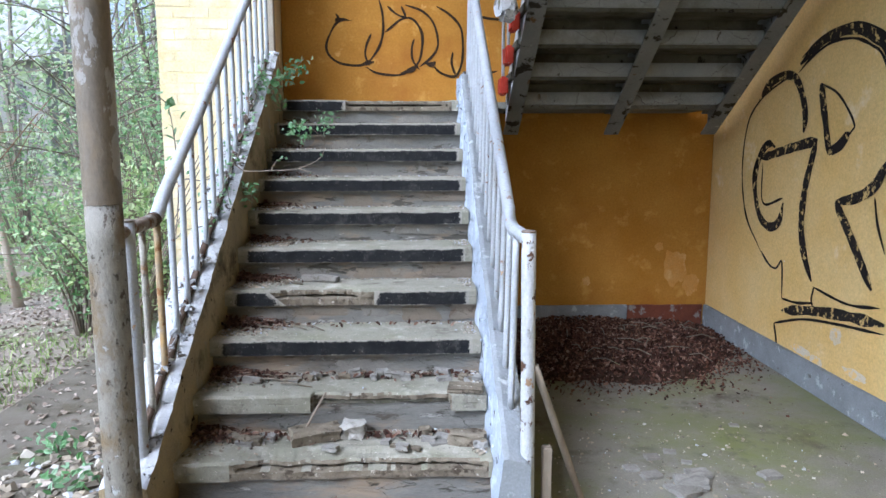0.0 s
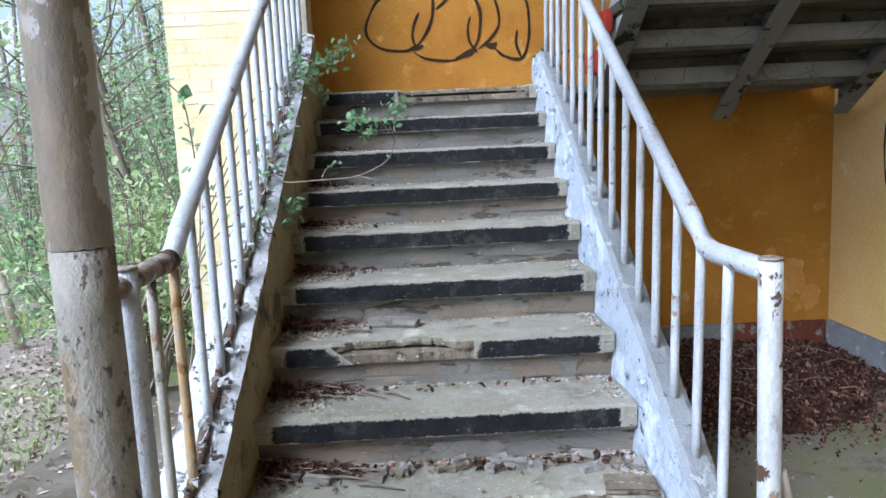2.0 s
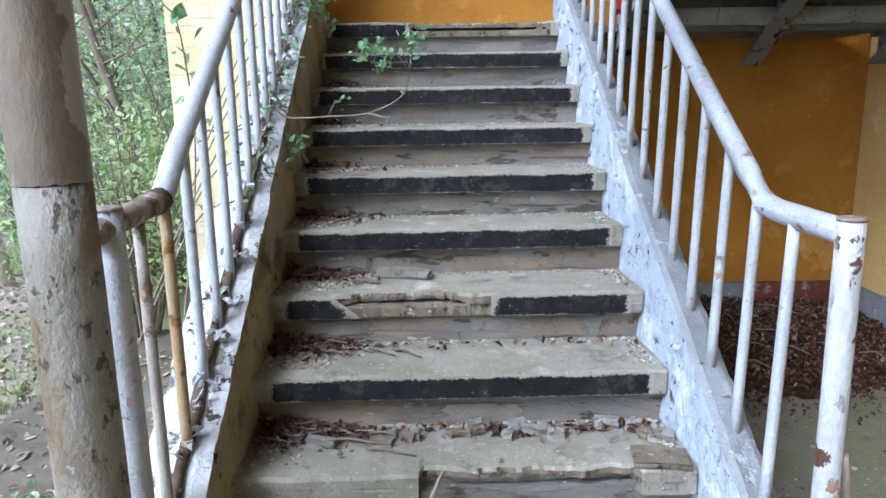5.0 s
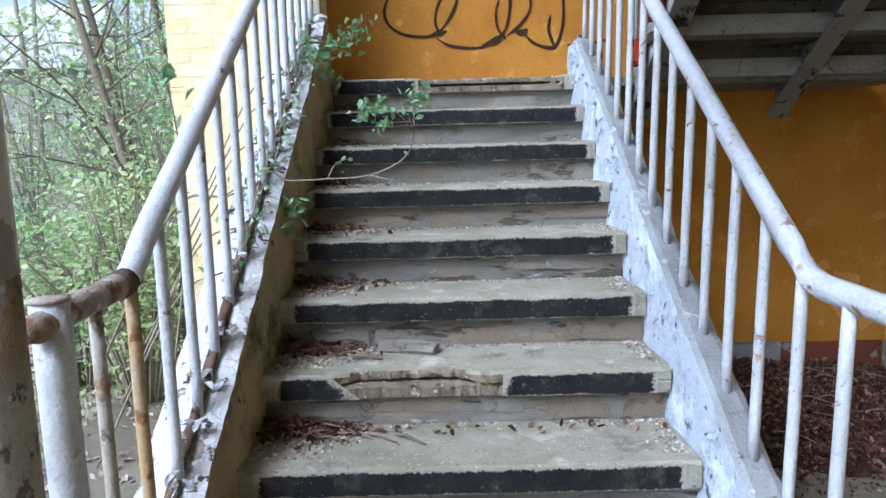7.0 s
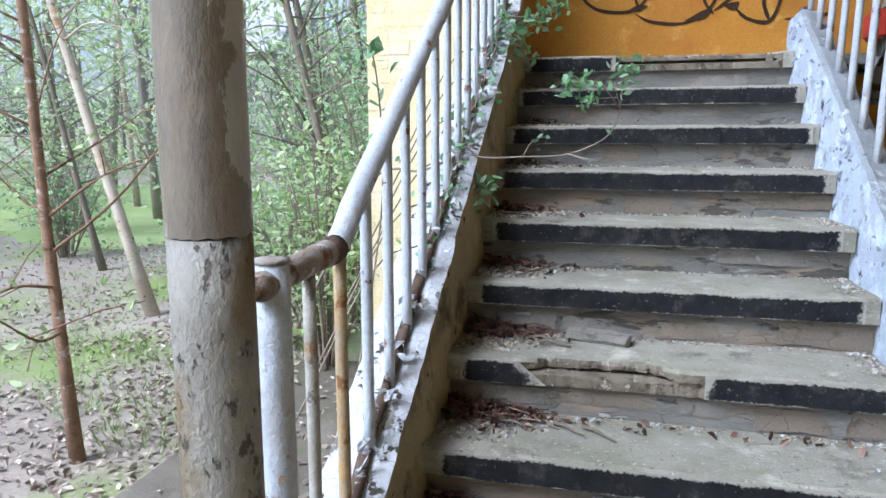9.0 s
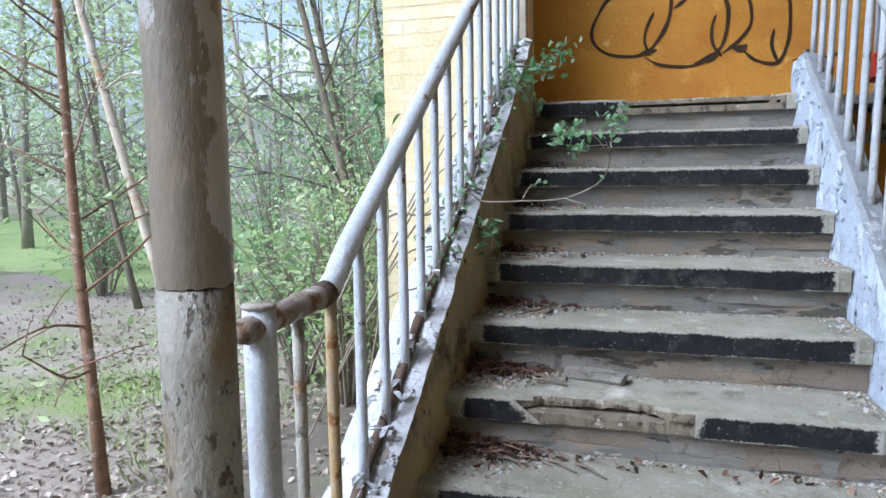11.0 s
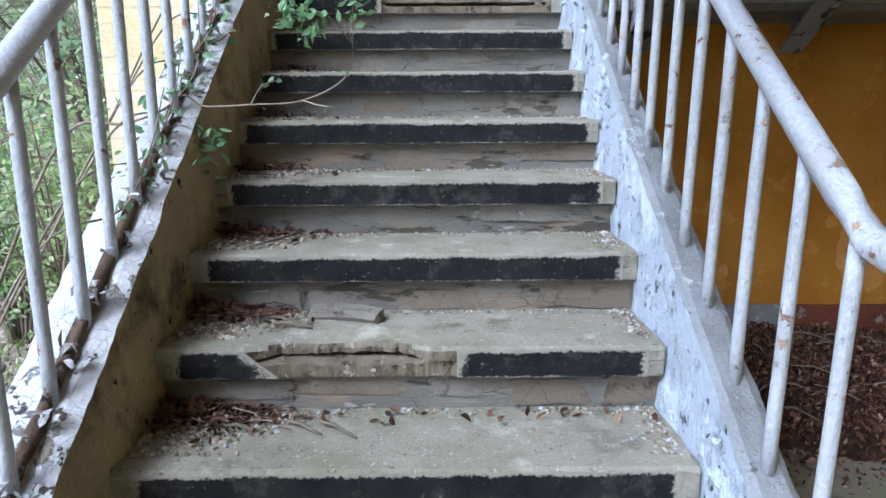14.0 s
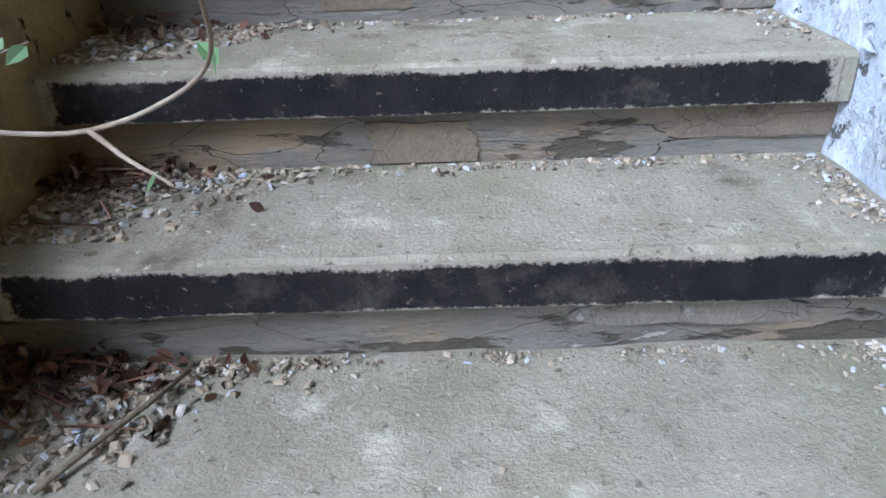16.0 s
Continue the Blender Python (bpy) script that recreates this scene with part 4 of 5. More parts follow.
# gravel and paint chips along the backs of the treads
for k in range(1, N):
    rr = random.Random(100 + k)
    h = Heap()
    for _ in range(950 if k < 7 else 450):
        u = rr.random()
        x = rr.uniform(-0.59, 0.59)
        d = abs(rr.gauss(0, 0.017)) + (0.13 * max(0, -0.2 - x) / 0.4 * rr.random())
        if u < 0.006:
            d = rr.uniform(0, G - 0.01)
        elif u < 0.2:
            x = 0.60 - abs(rr.gauss(0, 0.03))
            d = rr.uniform(0, 0.24)
        if u > 0.2 and 0.45 + 0.9 * noise.noise((x * 7, k * 3.7, 2)) < rr.random():
            continue
        h.chip((x, (k + 1) * G + 0.022 - d, k * R + 0.003), (0.003 + 0.009 * rr.random() ** 2.2) * (1.7 if k < 3 else 1.0), rr)
    for _ in range(700 if k > 2 else 120):
        x = -0.60 + abs(rr.gauss(0, 0.15))
        d = abs(rr.gauss(0, 0.13)) * max(0.25, min(1, (-0.15 - x) / 0.35))
        h.chip((x, (k + 1) * G + 0.02 - min(d, 0.22), k * R + 0.004), rr.uniform(0.005, 0.015), rr)
    tagged(part("gravel", h.mesh("gravel"), CHIPS), "gravel and paint chips along the back of the tread", "gravel", kind="stuff")
    h = Heap()
    for _ in range((300, 380, 460, 360, 150, 80, 40, 20, 12)[k - 1]):
        x = -0.60 + abs(rr.gauss(0, 0.13))
        d = abs(rr.gauss(0, 0.055))
        h.leaf((x, (k + 1) * G + 0.02 - min(d, 0.2), k * R + 0.005 + rr.random() * 0.045 * max(0.1, 1 - 3 * (x + 0.6))), rr.uniform(0.012, 0.034), rr, 0.8)
    if k < 4:
        for _ in range(190 if k < 3 else 40):
            h.leaf((rr.uniform(-0.6, 0.6), (k + 1) * G - 0.01 - abs(rr.gauss(0, 0.04)), k * R + 0.006 + rr.random() * 0.012), rr.uniform(0.015, 0.04), rr, 1.5)
    for _ in range((20, 30, 45, 34, 20, 10, 4, 2, 2)[k - 1]):
        x, y = -0.58 + abs(rr.gauss(0, 0.12)), (k + 1) * G + 0.01 - abs(rr.gauss(0, 0.06))
        a, s, zz = rr.uniform(-0.6, 1.2), rr.uniform(0.03, 0.10), k * R + 0.008 + rr.random() * 0.03
        h.add(*tube_data([(x, y, zz), (x + math.cos(a) * s, y - math.sin(a) * s * 0.6, zz + rr.gauss(0, 0.006))], [0.0022, 0.0014], 4))
    tagged(part("dead_leaves", h.mesh("dead_leaves"), DEAD), "brown dead leaves gathered in the corner of the tread", "leaves", kind="stuff")
    if k in (2, 3, 4):
        for _ in range(4 if k in (3, 2) else 2):
            x, y = -0.5 + rr.random() * 0.3, (k + 1) * G - 0.02 - rr.random() * 0.13
            a = rr.uniform(0.1, 1.1)
            s = rr.uniform(0.10, 0.22)
            p = [(x + math.cos(a) * s * t, y - math.sin(a) * s * t * 0.4, k * R + 0.010 + 0.006 * math.sin(t * 5)) for t in (0, 0.35, 0.7, 1.0)]
            tagged(part("twig", tube("twig", p, [0.005, 0.0045, 0.004, 0.003], 6, 0.001), BARK), "dry brown twig lying on the tread", "twig", "twigs on the stairs")
tagged(part("twig", tube("twig", [(-0.455, 1.405, 0.862), (-0.42, 1.465, 0.864), (-0.375, 1.54, 0.866), (-0.338, 1.60, 0.870)], [0.0045, 0.0042, 0.004, 0.003], 6, 0.0008), BARK), "straight brown twig lying across gravel on the tread", "twig", "twigs on the stairs")
tagged(part("twig", tube("twig", [(-0.36, 1.49, 0.853), (-0.352, 1.505, 0.858), (-0.346, 1.525, 0.856)], [0.006, 0.007, 0.004], 6, 0.0015), RUSTDARK), "short dark curled twig on the tread", "twig", "twigs on the stairs")
h = Heap()
rr = random.Random(77)
for _ in range(420):
    h.leaf((rr.uniform(-0.6, 0.6), rr.uniform(0.02, G), -0.005 + rr.random() * 0.02), rr.uniform(0.02, 0.05), rr, 1.2)
tagged(part("dead_leaves", h.mesh("dead_leaves"), DEAD), "brown dead leaves at the foot of the stairs", "leaves", kind="stuff")
tagged(part("twig", tube("twig", [(-0.06, 2 * G + 0.0, 0.352), (-0.10, 2 * G - 0.06, 0.29), (-0.15, 2 * G - 0.10, 0.20), (-0.165, 2 * G - 0.12, 0.18)], 0.005, 6, 0.001), DRYWOOD), "pale stick leaning on the second step", "twig", "twigs on the stairs")

h = Heap()
rr = random.Random(78)
for _ in range(900):
    x = 1.55 + rr.gauss(0, 0.42)
    y = 0.8 + rr.gauss(0, 0.5)
    if 0.85 < x < 2.7:
        h.chip((x, y, FLOOR + 0.002), 0.004 + 0.016 * rr.random() ** 3, rr)
tagged(part("floor_grit", h.mesh("floor_grit"), CHIPS), "fine plaster grit on the concrete floor", "gravel", kind="stuff")

# heap of dead leaves under the upper flight
def heap_z(x, y):
    e = 0.96 - ((x - 1.66) / 1.12) ** 2 - ((y - 3.05) / 1.05) ** 2 + 0.28 * noise.noise((x * 3, y * 3, 7))
    return 0.075 * max(0.0, e) ** 0.6 + 0.012 * noise.noise((x * 6, y * 6, 0)) * (e > 0)


mv, mf, n = [], [], 30
for j in range(n + 1):
    for i in range(n + 1):
        x, y = 0.72 + 2.02 * i / n, 1.85 + 1.62 * j / n
        mv.append((x, y, FLOOR - 0.006 + heap_z(x, y)))
for j in range(n):
    for i in range(n):
        a = j * (n + 1) + i
        mf.append((a, a + 1, a + n + 2, a + n + 1))
pile = thing("leaf_heap", "heap of reddish brown dead leaves on the floor", "leaves", kind="stuff")
part("litter", mesh_of("litter", mv, mf, True), LITTER, pile)
h = Heap()
rr = random.Random(8)
for _ in range(15000):
    a, r = rr.random() * 6.283, math.sqrt(rr.random()) * (1.0 + 0.13 * rr.gauss(0, 1))
    x, y = 1.66 + 1.10 * r * math.cos(a), 3.05 + 1.03 * r * math.sin(a)
    if 0.72 < x < X_WALL - 0.04 and y < Y_WALL - 0.04:
        h.leaf((x, y, FLOOR + heap_z(x, y) + 0.006 + rr.random() * 0.018), rr.uniform(0.014, 0.042), rr, 0.4)
for _ in range(2600):
    a, r = rr.random() * 6.283, 0.9 + abs(rr.gauss(0, 0.22))
    r += 0.25 * noise.noise((math.cos(a) * 3, math.sin(a) * 3, 5))
    x, y = 1.66 + 1.10 * r * math.cos(a), 3.05 + 1.03 * r * math.sin(a)
    if 0.83 < x < X_WALL - 0.04 and y < Y_WALL - 0.04:
        h.leaf((x, y, FLOOR + heap_z(x, y) + 0.005), rr.uniform(0.012, 0.034), rr, 1.4)
part("leaf", h.mesh("leaf"), HEAPL, pile, kind="stuff")
h = Heap()
for _ in range(45):
    a, r = rr.random() * 6.283, math.sqrt(rr.random()) * 0.95
    x, y, b, ln = 1.66 + 1.0 * r * math.cos(a), 3.0 + 0.95 * r * math.sin(a), rr.random() * 6.283, rr.uniform(0.06, 0.26)
    x2, y2 = x + math.cos(b) * ln, y + math.sin(b) * ln
    if 0.84 < min(x, x2) and max(x, x2) < X_WALL - 0.06 and max(y, y2) < Y_WALL - 0.06:
        h.add(*tube_data([(x, y, FLOOR + heap_z(x, y) + 0.02), ((x + x2) / 2, (y + y2) / 2, FLOOR + heap_z(x, y) + 0.04), (x2, y2, FLOOR + heap_z(x2, y2) + 0.025)], [0.004, 0.0045, 0.0025], 5))
part("stick", h.mesh("stick"), BARK, pile, kind="stuff")
tagged(part("wooden_lath", tube("wooden_lath", along((0.755, 0.16, 0.58), (1.02, 0.43, FLOOR + 0.012), 6), 0.015, 6, 0.002), DRYWOOD), "weathered wooden lath leaning against the end post", "lath")
tagged(part("wooden_stake", box(0.80, 0.835, 0.20, 0.24, FLOOR, 0.24, 0.003, 0.003, 2), DRYWOOD), "short wooden stake beside the stair cheek", "stake")
tagged(part("plastic_bag", box(0.80, 0.90, 1.78, 1.98, 2.10, 2.27, 0.03, 0.03, 5), WHITEPEEL), "crumpled whitish plastic sheet beside the upper flight", "plastic")

# ---- climbing plant on the stair cheek ----
climber = thing("climbing_plant", "climbing plant with pale green leaves growing over the stair cheek", "plant")
rr = random.Random(21)


def stem(pts, r0, leaves, size, spread):
    P = smooth_line(pts, 6)
    part("stem", tube("stem", P, [r0 * (1 - 0.6 * i / len(P)) for i in range(len(P))], 6, 0.0008), TWIG, climber)
    h = Heap()
    for _ in range(leaves):
        c = P[int(len(P) * (0.45 + 0.55 * rr.random())) - 1]
        h.leaf(c + Vector((rr.gauss(0, spread), rr.gauss(0, spread), rr.gauss(0, spread * 0.8))), size * rr.uniform(0.6, 1.2), rr, 0.8, 0.15)
    part("leaf", h.mesh("leaf"), VINE, climber, kind="stuff")


stem([(-0.84, 1.9, 1.0), (-0.72, 2.1, 1.6), (-0.64, 2.25, 1.76), (-0.52, 2.3, 1.80), (-0.42, 2.32, 1.86)], 0.005, 55, 0.045, 0.035)
stem([(-0.72, 2.1, 1.6), (-0.66, 2.2, 1.80), (-0.50, 2.28, 1.83), (-0.38, 2.30, 1.93)], 0.004, 50, 0.045, 0.03)
stem([(-0.75, 2.2, 1.55), (-0.66, 2.3, 1.76), (-0.58, 2.3, 1.70), (-0.55, 2.3, 1.66)], 0.004, 34, 0.042, 0.03)
stem([(-0.82, 1.62, 0.95), (-0.70, 1.60, 1.26), (-0.60, 1.56, 1.245), (-0.45, 1.49, 1.25), (-0.296, 1.44, 1.261), (-0.178, 1.40, 1.316), (-0.14, 1.32, 1.39), (-0.15, 1.26, 1.44)], 0.0036, 4, 0.022, 0.02)
stem([(-0.296, 1.44, 1.261), (-0.25, 1.40, 1.25), (-0.20, 1.36, 1.243)], 0.003, 1, 0.02, 0.008)
stem([(-0.14, 1.32, 1.39), (-0.13, 1.26, 1.48), (-0.10, 1.25, 1.55)], 0.0025, 46, 0.028, 0.022)
stem([(-0.14, 1.32, 1.40), (-0.19, 1.26, 1.46), (-0.26, 1.25, 1.475), (-0.31, 1.24, 1.44)], 0.0025, 60, 0.03, 0.022)
stem([(-0.15, 1.28, 1.43), (-0.21, 1.25, 1.425), (-0.25, 1.24, 1.405)], 0.002, 26, 0.026, 0.016)
stem([(-0.45, 1.49, 1.25), (-0.42, 1.50, 1.30), (-0.37, 1.52, 1.32)], 0.0025, 4, 0.03, 0.012)
stem([(-0.80, 1.35, 0.9), (-0.70, 1.45, 1.15), (-0.62, 1.52, 1.16), (-0.575, 1.55, 1.12), (-0.57, 1.54, 1.04)], 0.004, 34, 0.042, 0.026)
stem([(-0.82, 1.3, 0.85), (-0.72, 1.42, 1.08), (-0.67, 1.52, 1.09), (-0.62, 1.55, 1.07)], 0.004, 24, 0.04, 0.03)
stem([(-0.90, 1.7, 0.9), (-0.78, 1.8, 1.38), (-0.68, 1.85, 1.42), (-0.60, 1.95, 1.50)], 0.004, 12, 0.04, 0.03)
stem([(-0.95, 1.2, 0.5), (-0.90, 1.35, 1.1), (-0.88, 1.25, 1.52), (-0.90, 1.15, 1.62)], 0.004, 22, 0.06, 0.04)
stem([(-1.3, 1.5, 0.6), (-1.0, 1.5, 1.15), (-0.80, 1.5, 1.20), (-0.66, 1.55, 1.26)], 0.006, 6, 0.05, 0.05)

# shoots that wind through the balusters
for y0 in (1.05, 1.22, 1.40, 1.62, 1.86, 2.05):
    zc = cheek_l(y0)
    w = rr.uniform(-0.05, 0.05)
    stem([(-0.98, y0 - 0.25, zc - 0.35), (-0.80, y0 - 0.05 + w, zc + 0.06), (-0.70, y0 + 0.12, zc + 0.12), (-0.66, y0 + 0.26 + w, zc + 0.25), (-0.68, y0 + 0.42, zc + 0.45 + w)], 0.0035, 26, 0.034, 0.035)

# ---- outdoors ----
def limbs(base, height, lean, r0, rnd, n_limb, reach, start=0.25):
    """Trunk line and limb lines of a tree."""
    b = Vector(base)
    trunk = [b + Vector((lean[0] * t, lean[1] * t, height * t)) + Vector((noise.noise((b.x, t * 3, 1)), noise.noise((b.y, t * 3, 2)), 0)) * 0.05 * height * t * 0.4 for t in [i / 9 for i in range(10)]]
    out = []
    for i in range(n_limb):
        t = start + (1 - start) * (i + rnd.random()) / n_limb
        p = trunk[min(8, int(t * 9))].lerp(trunk[min(9, int(t * 9) + 1)], t * 9 - int(t * 9))
        a = rnd.random() * 6.283
        s = reach * (1.15 - 0.7 * t) * rnd.uniform(0.6, 1.2)
        d = Vector((math.cos(a), math.sin(a), rnd.uniform(0.1, 0.9))) * s
        out.append((t, [p, p + d * 0.45 + Vector((0, 0, rnd.gauss(0, 0.05))), p + d + Vector((0, 0, rnd.gauss(0, 0.1) * s))]))
    return trunk, out


def tree(name, label, base, height, lean, r0, bark, leafm, seed, n_limb=18, reach=1.2, leaves=1200, leaf=0.06, cluster=0.22, start=0.25):
    rnd = random.Random(seed)
    root = thing(name, label, "tree", "woodland trees", at=base)
    trunk, arms = limbs((0, 0, -0.06), height, lean, r0, rnd, n_limb, reach, start)
    part("trunk", tube("trunk", trunk, [r0 * (1 - 0.75 * i / 9) * (1.25 if i == 0 else 1) for i in range(10)], 10, r0 * 0.06), bark, root)
    h, crown = Heap(), Heap()
    for t, P in arms:
        L = smooth_line(P, 4)
        ra = max(0.004, r0 * 0.32 * (1.1 - t))
        h.add(*tube_data(L, [ra * (1 - 0.8 * i / len(L)) for i in range(len(L))], 5))
        for _ in range(3):
            c = L[rnd.randrange(3, len(L))]
            q = c + Vector((rnd.gauss(0, 1), rnd.gauss(0, 1), rnd.gauss(0.3, 0.6))) * reach * 0.2
            h.add(*tube_data([c, c.lerp(q, 0.6) + Vector((0, 0, 0.02)), q], [ra * 0.4, ra * 0.3, 0.002], 4))
            for _ in range(max(1, leaves // (3 * n_limb))):
                w = c.lerp(q, rnd.random() * 1.1)
                crown.leaf(w + Vector((rnd.gauss(0, cluster), rnd.gauss(0, cluster), rnd.gauss(0, cluster * 0.7))), leaf * rnd.uniform(0.6, 1.3), rnd, 0.7)
    part("limb", mesh_of("limb", h.v, h.f, True), bark, root, kind="stuff")
    if leaves:
        part("crown", crown.mesh("crown"), leafm, root, kind="stuff")
    return root


def gz(x, y):
    near = min(1.0, max(0.0, (-1.9 - x) / 2.0))
    return -0.22 + near * (0.10 * noise.noise((x * 0.3, y * 0.3, 0)) + 0.04 * noise.noise((x * 1.3, y * 1.3, 4))) + 0.012 * max(0, -x - 4)


tree("slender_tree", "slender young tree with pinkish brown bark and bare twigs", (-2.60, 1.77, gz(-2.60, 1.77)), 5.5, (-0.55, 0.35), 0.031, PINEB, GREEN, 1, 34, 1.1, 420, 0.05, 0.15, 0.12)
tree("birch_tree", "young leaning birch with pale bark", (-4.05, 4.35, gz(-4.05, 4.35)), 7.5, (-2.35, 0.2), 0.055, BIRCH, GREEN, 2, 26, 1.6, 1900, 0.05, 0.22, 0.3)
tree("birch_tree", "thin birch trunk leaning over leaf litter", (-3.75, 4.9, gz(-3.75, 4.9)), 6.0, (-0.7, -0.2), 0.045, BIRCH, GREEN, 3, 20, 1.3, 1200, 0.05, 0.2, 0.35)
tree("young_tree", "thin grey sapling with spring leaves", (-5.75, 5.80, gz(-5.75, 5.80)), 5.0, (-1.2, 0.0), 0.042, BARK, GREEN, 4, 24, 1.3, 1700, 0.05, 0.2, 0.2)
tree("young_tree", "thin grey sapling with spring leaves", (-2.15, 4.6, -0.2), 6.5, (-1.9, 0.6), 0.045, BARK, GREEN, 5, 30, 1.5, 1500, 0.05, 0.22, 0.2)
tree("young_tree", "grey-green sapling forking over the shrubs", (-2.6, 5.6, -0.2), 6.5, (-1.5, 0.3), 0.05, BARK, GREEN, 12, 30, 1.6, 1500, 0.05, 0.22, 0.2)
tree("young_tree", "thin grey sapling with spring leaves", (-2.9, 7.4, -0.2), 7.0, (-0.9, 0.0), 0.055, BARK, GREEN, 6, 24, 1.6, 1500, 0.06, 0.25, 0.2)


def shrub(base, w, hgt, seed, leaves, leafm=DEEP, leaf=0.06):
    rnd = random.Random(seed)
    root = thing("shrub", "dense green shrub with many thin stems", "shrub", "woodland shrubs", at=base)
    h, crown = Heap(), Heap()
    for i in range(26):
        a, s = rnd.random() * 6.283, rnd.random()
        tip = Vector((math.cos(a) * w * s, math.sin(a) * w * s, hgt * rnd.uniform(0.6, 1.0)))
        L = smooth_line([(tip.x * 0.1, tip.y * 0.1, -0.05), (tip.x * 0.4, tip.y * 0.4, tip.z * 0.5), tip], 4)
        h.add(*tube_data(L, [0.012 * (1 - 0.8 * j / len(L)) for j in range(len(L))], 5))
        for _ in range(5):
            c = L[rnd.randrange(3, len(L))]
            q = c + Vector((rnd.gauss(0, 1), rnd.gauss(0, 1), rnd.gauss(0.1, 0.6))) * w * 0.3
            h.add(*tube_data([c, q], [0.004, 0.0015], 4))
            for _ in range(leaves // 80):
                crown.leaf(c.lerp(q, rnd.random() * 1.25) + Vector((rnd.gauss(0, 1), rnd.gauss(0, 1), rnd.gauss(0, 0.7))) * 0.11, leaf * rnd.uniform(0.5, 1.3), rnd, 0.9)
    part("stem", mesh_of("stem", h.v, h.f, True), TWIG, root, kind="stuff")
    part("foliage", crown.mesh("foliage"), leafm, root, kind="stuff")


for i, (x, y, w, hh, nl) in enumerate(((-1.95, 3.25, 0.75, 1.55, 3600), (-2.55, 3.7, 0.75, 1.35, 3000), (-1.75, 4.2, 0.8, 2.4, 3400), (-2.4, 5.0, 0.9, 2.3, 2600), (-3.2, 6.3, 1.1, 2.6, 2600), (-2.2, 4.5, 0.6, 1.3, 1800), (-4.2, 8.2, 1.4, 2.6, 2400),
                                       (-6.2, 9.5, 1.6, 2.4, 2400), (-1.9, 6.5, 1.2, 4.0, 3000), (-8.5, 8.5, 1.5, 2.0, 2000), (-6.8, 6.4, 0.9, 1.2, 1400), (-3.6, 10.0, 1.8, 4.5, 3000))):
    shrub((x, y, gz(x, y)), w, hh, 40 + i, int(nl * 0.38), DEEP if i % 3 else GREEN, 0.05 if y < 6 else 0.065)
rr = random.Random(31)
for i in range(24):
    a = rr.uniform(radians(100), radians(172)) if i < 21 else rr.uniform(radians(185), radians(220))
    d = rr.uniform(9, 24) if i < 21 else rr.uniform(16, 26)
    x, y = d * math.cos(a) - 1.5, d * math.sin(a) + 0.5
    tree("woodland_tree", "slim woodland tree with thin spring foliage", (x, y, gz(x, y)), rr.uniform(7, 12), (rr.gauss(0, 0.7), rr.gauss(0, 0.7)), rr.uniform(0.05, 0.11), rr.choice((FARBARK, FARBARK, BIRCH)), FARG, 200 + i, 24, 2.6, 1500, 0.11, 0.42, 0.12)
# far woods, one mass of stems and leaves, haze put into their colours
h, hs = Heap(), Heap()
for _ in range(12000):
    a, d = rr.uniform(radians(95), radians(185)), rr.uniform(24, 55)
    h.leaf((d * math.cos(a), d * math.sin(a), 0.3 + rr.random() ** 1.3 * 9), rr.uniform(0.25, 0.6), rr, 0.4)
for _ in range(130):
    a, d = rr.uniform(radians(95), radians(185)), rr.uniform(20, 50)
    b = Vector((d * math.cos(a), d * math.sin(a), 0.2))
    hs.add(*tube_data([b, b + Vector((rr.gauss(0, 0.5), rr.gauss(0, 0.5), rr.uniform(7, 12)))], [0.13, 0.05], 5))
woods = thing("far_woods", "hazy mass of far woodland in spring leaf", "woods", kind="stuff")
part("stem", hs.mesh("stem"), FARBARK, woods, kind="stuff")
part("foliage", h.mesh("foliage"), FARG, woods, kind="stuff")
lv, lf = [], []
for j in range(13):
    for i in range(17):
        x, y = -20 + i * 0.9, 7.0 + j * 0.9
        lv.append((x, y, gz(x, y) + 0.05 * min(1, i, 16 - i, j, 12 - j) - 0.03))
for j in range(12):
    for i in range(16):
        a = j * 17 + i
        lf.append((a, a + 1, a + 18, a + 17))
house = thing("house", "far house with a grey tiled roof behind the trees", "house", at=(-21, 38, 0.2))
part("wall", box(-3, 3, -4, 4, -0.4, 5.6), ROOFM, house)
part("roof", mesh_of("roof", [(-3.4, -4.6, 5.4), (3.4, -4.6, 5.4), (3.4, 4.6, 5.4), (-3.4, 4.6, 5.4), (-3.4, 0, 9.2), (3.4, 0, 9.2)], [(0, 1, 5, 4), (2, 3, 4, 5), (0, 4, 3), (1, 2, 5), (3, 2, 1, 0)]), ROOFTILE, house, "grey tiled pitched roof")
for wx in (-1.5, 1.5):
    part("window", box(wx - 0.5, wx + 0.5, -4.03, -3.97, 2.9, 4.3), STEEL, house)
tagged(part("lawn", mesh_of("lawn", lv, lf, True), LAWN), "bright green lawn in a clearing", "lawn", kind="structure")
# leaf litter and grass near the path
h, g = Heap(), Heap()
for _ in range(15000):
    x, y = -2.1 - abs(rr.gauss(0, 2.6)), rr.uniform(0.0, 10.5)
    h.leaf((x, y, gz(x, y) + 0.010), rr.uniform(0.03, 0.06), rr, 2.0)
for _ in range(8000):
    x, y = -2.15 - abs(rr.gauss(0, 1.6)), rr.uniform(0.4, 11)
    if noise.noise((x * 0.55, y * 0.55, 8)) < -0.02 and x > -4:
        continue
    b = Vector((x, y, gz(x, y)))
    t = Vector((rr.gauss(0, 0.04), rr.gauss(0, 0.04), rr.uniform(0.03, 0.10)))
    s = Vector((rr.gauss(0, 1), rr.gauss(0, 1), 0)).normalized() * 0.006
    g.add([b - s, b + s, b + t], [(0, 1, 2)])
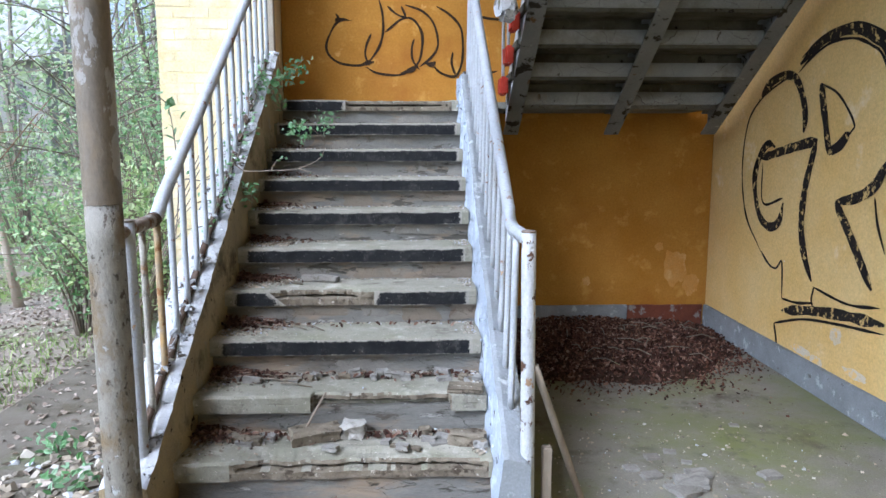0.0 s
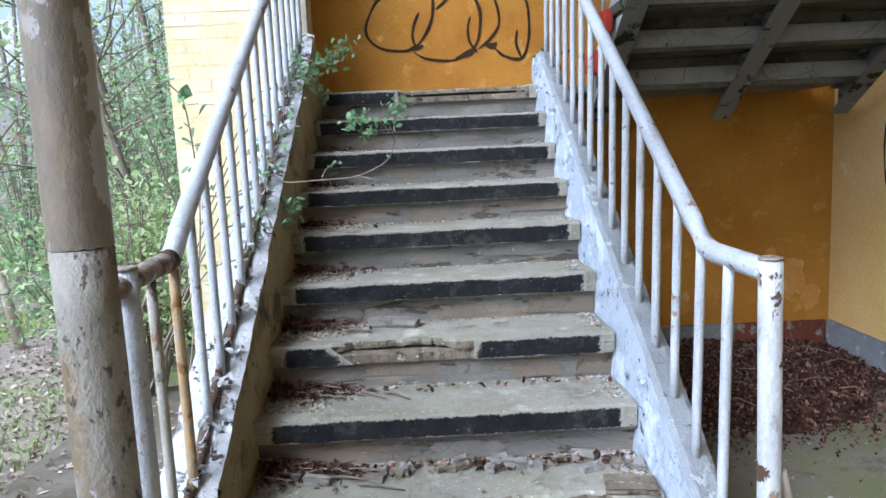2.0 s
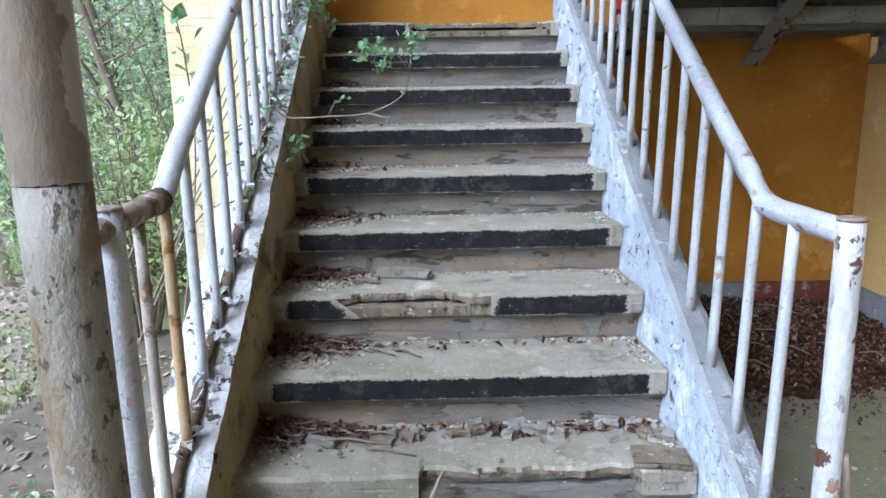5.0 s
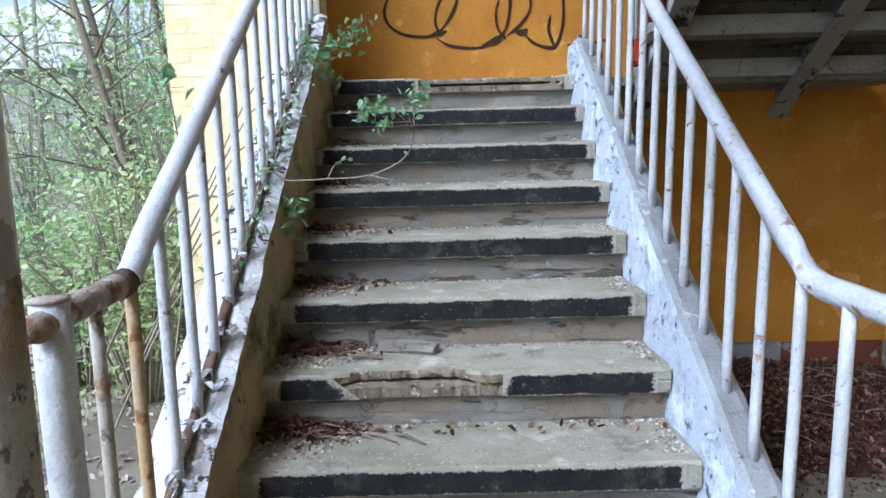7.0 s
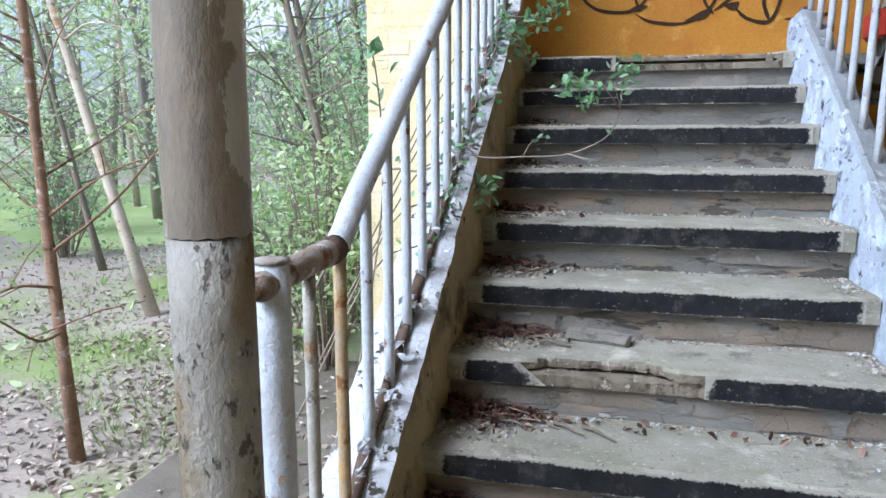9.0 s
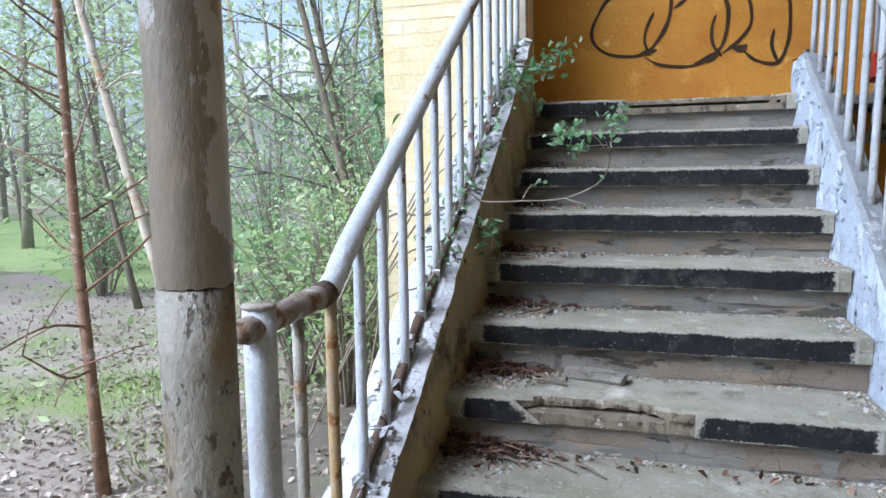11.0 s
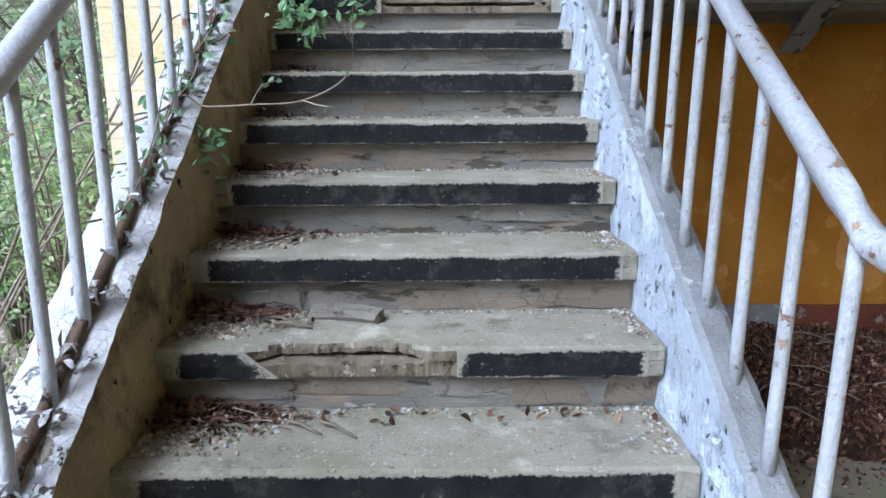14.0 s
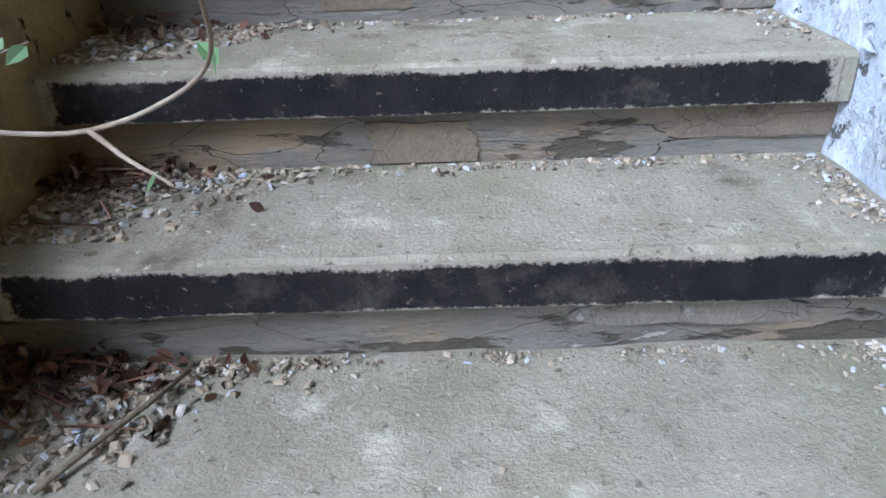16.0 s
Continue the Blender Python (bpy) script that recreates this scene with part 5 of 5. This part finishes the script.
tagged(part("fallen_leaves", h.mesh("fallen_leaves"), FOREST), "dry fallen leaves on the woodland floor", "leaves", kind="stuff")
tagged(part("grass", g.mesh("grass"), GRASS), "patches of spring grass beside the path", "grass", kind="stuff")
h = Heap()
for _ in range(420):
    x, y = rr.uniform(-2.1, -0.9), rr.uniform(0.2, 3.2)
    h.leaf((x, y, -0.162), rr.uniform(0.03, 0.06), rr, 3.0)
tagged(part("fallen_leaves", h.mesh("fallen_leaves"), FOREST), "dry leaves scattered on the concrete path", "leaves", kind="stuff")
h = Heap()
for cx, cy in ((-1.5, 1.15), (-1.25, 0.75), (-1.1, 1.9)):
    for _ in range(40):
        h.leaf((cx + rr.gauss(0, 0.06), cy + rr.gauss(0, 0.06), -0.15 + abs(rr.gauss(0, 0.06))), 0.05, rr, 0.8)
tagged(part("weeds", h.mesh("weeds"), VINE), "small green weeds in the cracks of the path", "weed", kind="stuff")
h = Heap()
for _ in range(500):
    h.chip((-1.15 + rr.gauss(0, 0.28), 0.75 + rr.gauss(0, 0.5), -0.165), rr.uniform(0.02, 0.07), rr)
tagged(part("rubble", h.mesh("rubble"), CHIPS), "crumbled plaster rubble on the path", "rubble", kind="stuff")

# ---- bricks of the pier, last ----
LB, HB, JB = 0.245, 0.066, 0.010
bricks = {}


def brick_mesh(length):
    if length not in bricks:
        bm = box(-length / 2, length / 2, -0.02, 0.03, -HB / 2, HB / 2, 0.002)
        me = bpy.data.meshes.new("brick")
        bmesh.ops.recalc_face_normals(bm, faces=bm.faces)
        bm.to_mesh(me)
        bm.free()
        me.materials.append(YBRICK)
        bricks[length] = me
    return bricks[length]


rr = random.Random(3)
for row in range(int((3.9 + 0.2) / (HB + JB))):
    z = -0.18 + row * (HB + JB)
    x = -1.53
    first = True
    while x < -0.765:
        ln = LB if not (first and row % 2) else 0.12
        ln = min(ln, -0.75 - x)
        if ln < 0.05:
            break
        ob = part("brick", brick_mesh(round(ln, 3)), YBRICK, pier_core)
        ob.location = (x + ln / 2, 2.990 + rr.uniform(-0.0015, 0.0015), z)
        x += ln + JB
        first = False
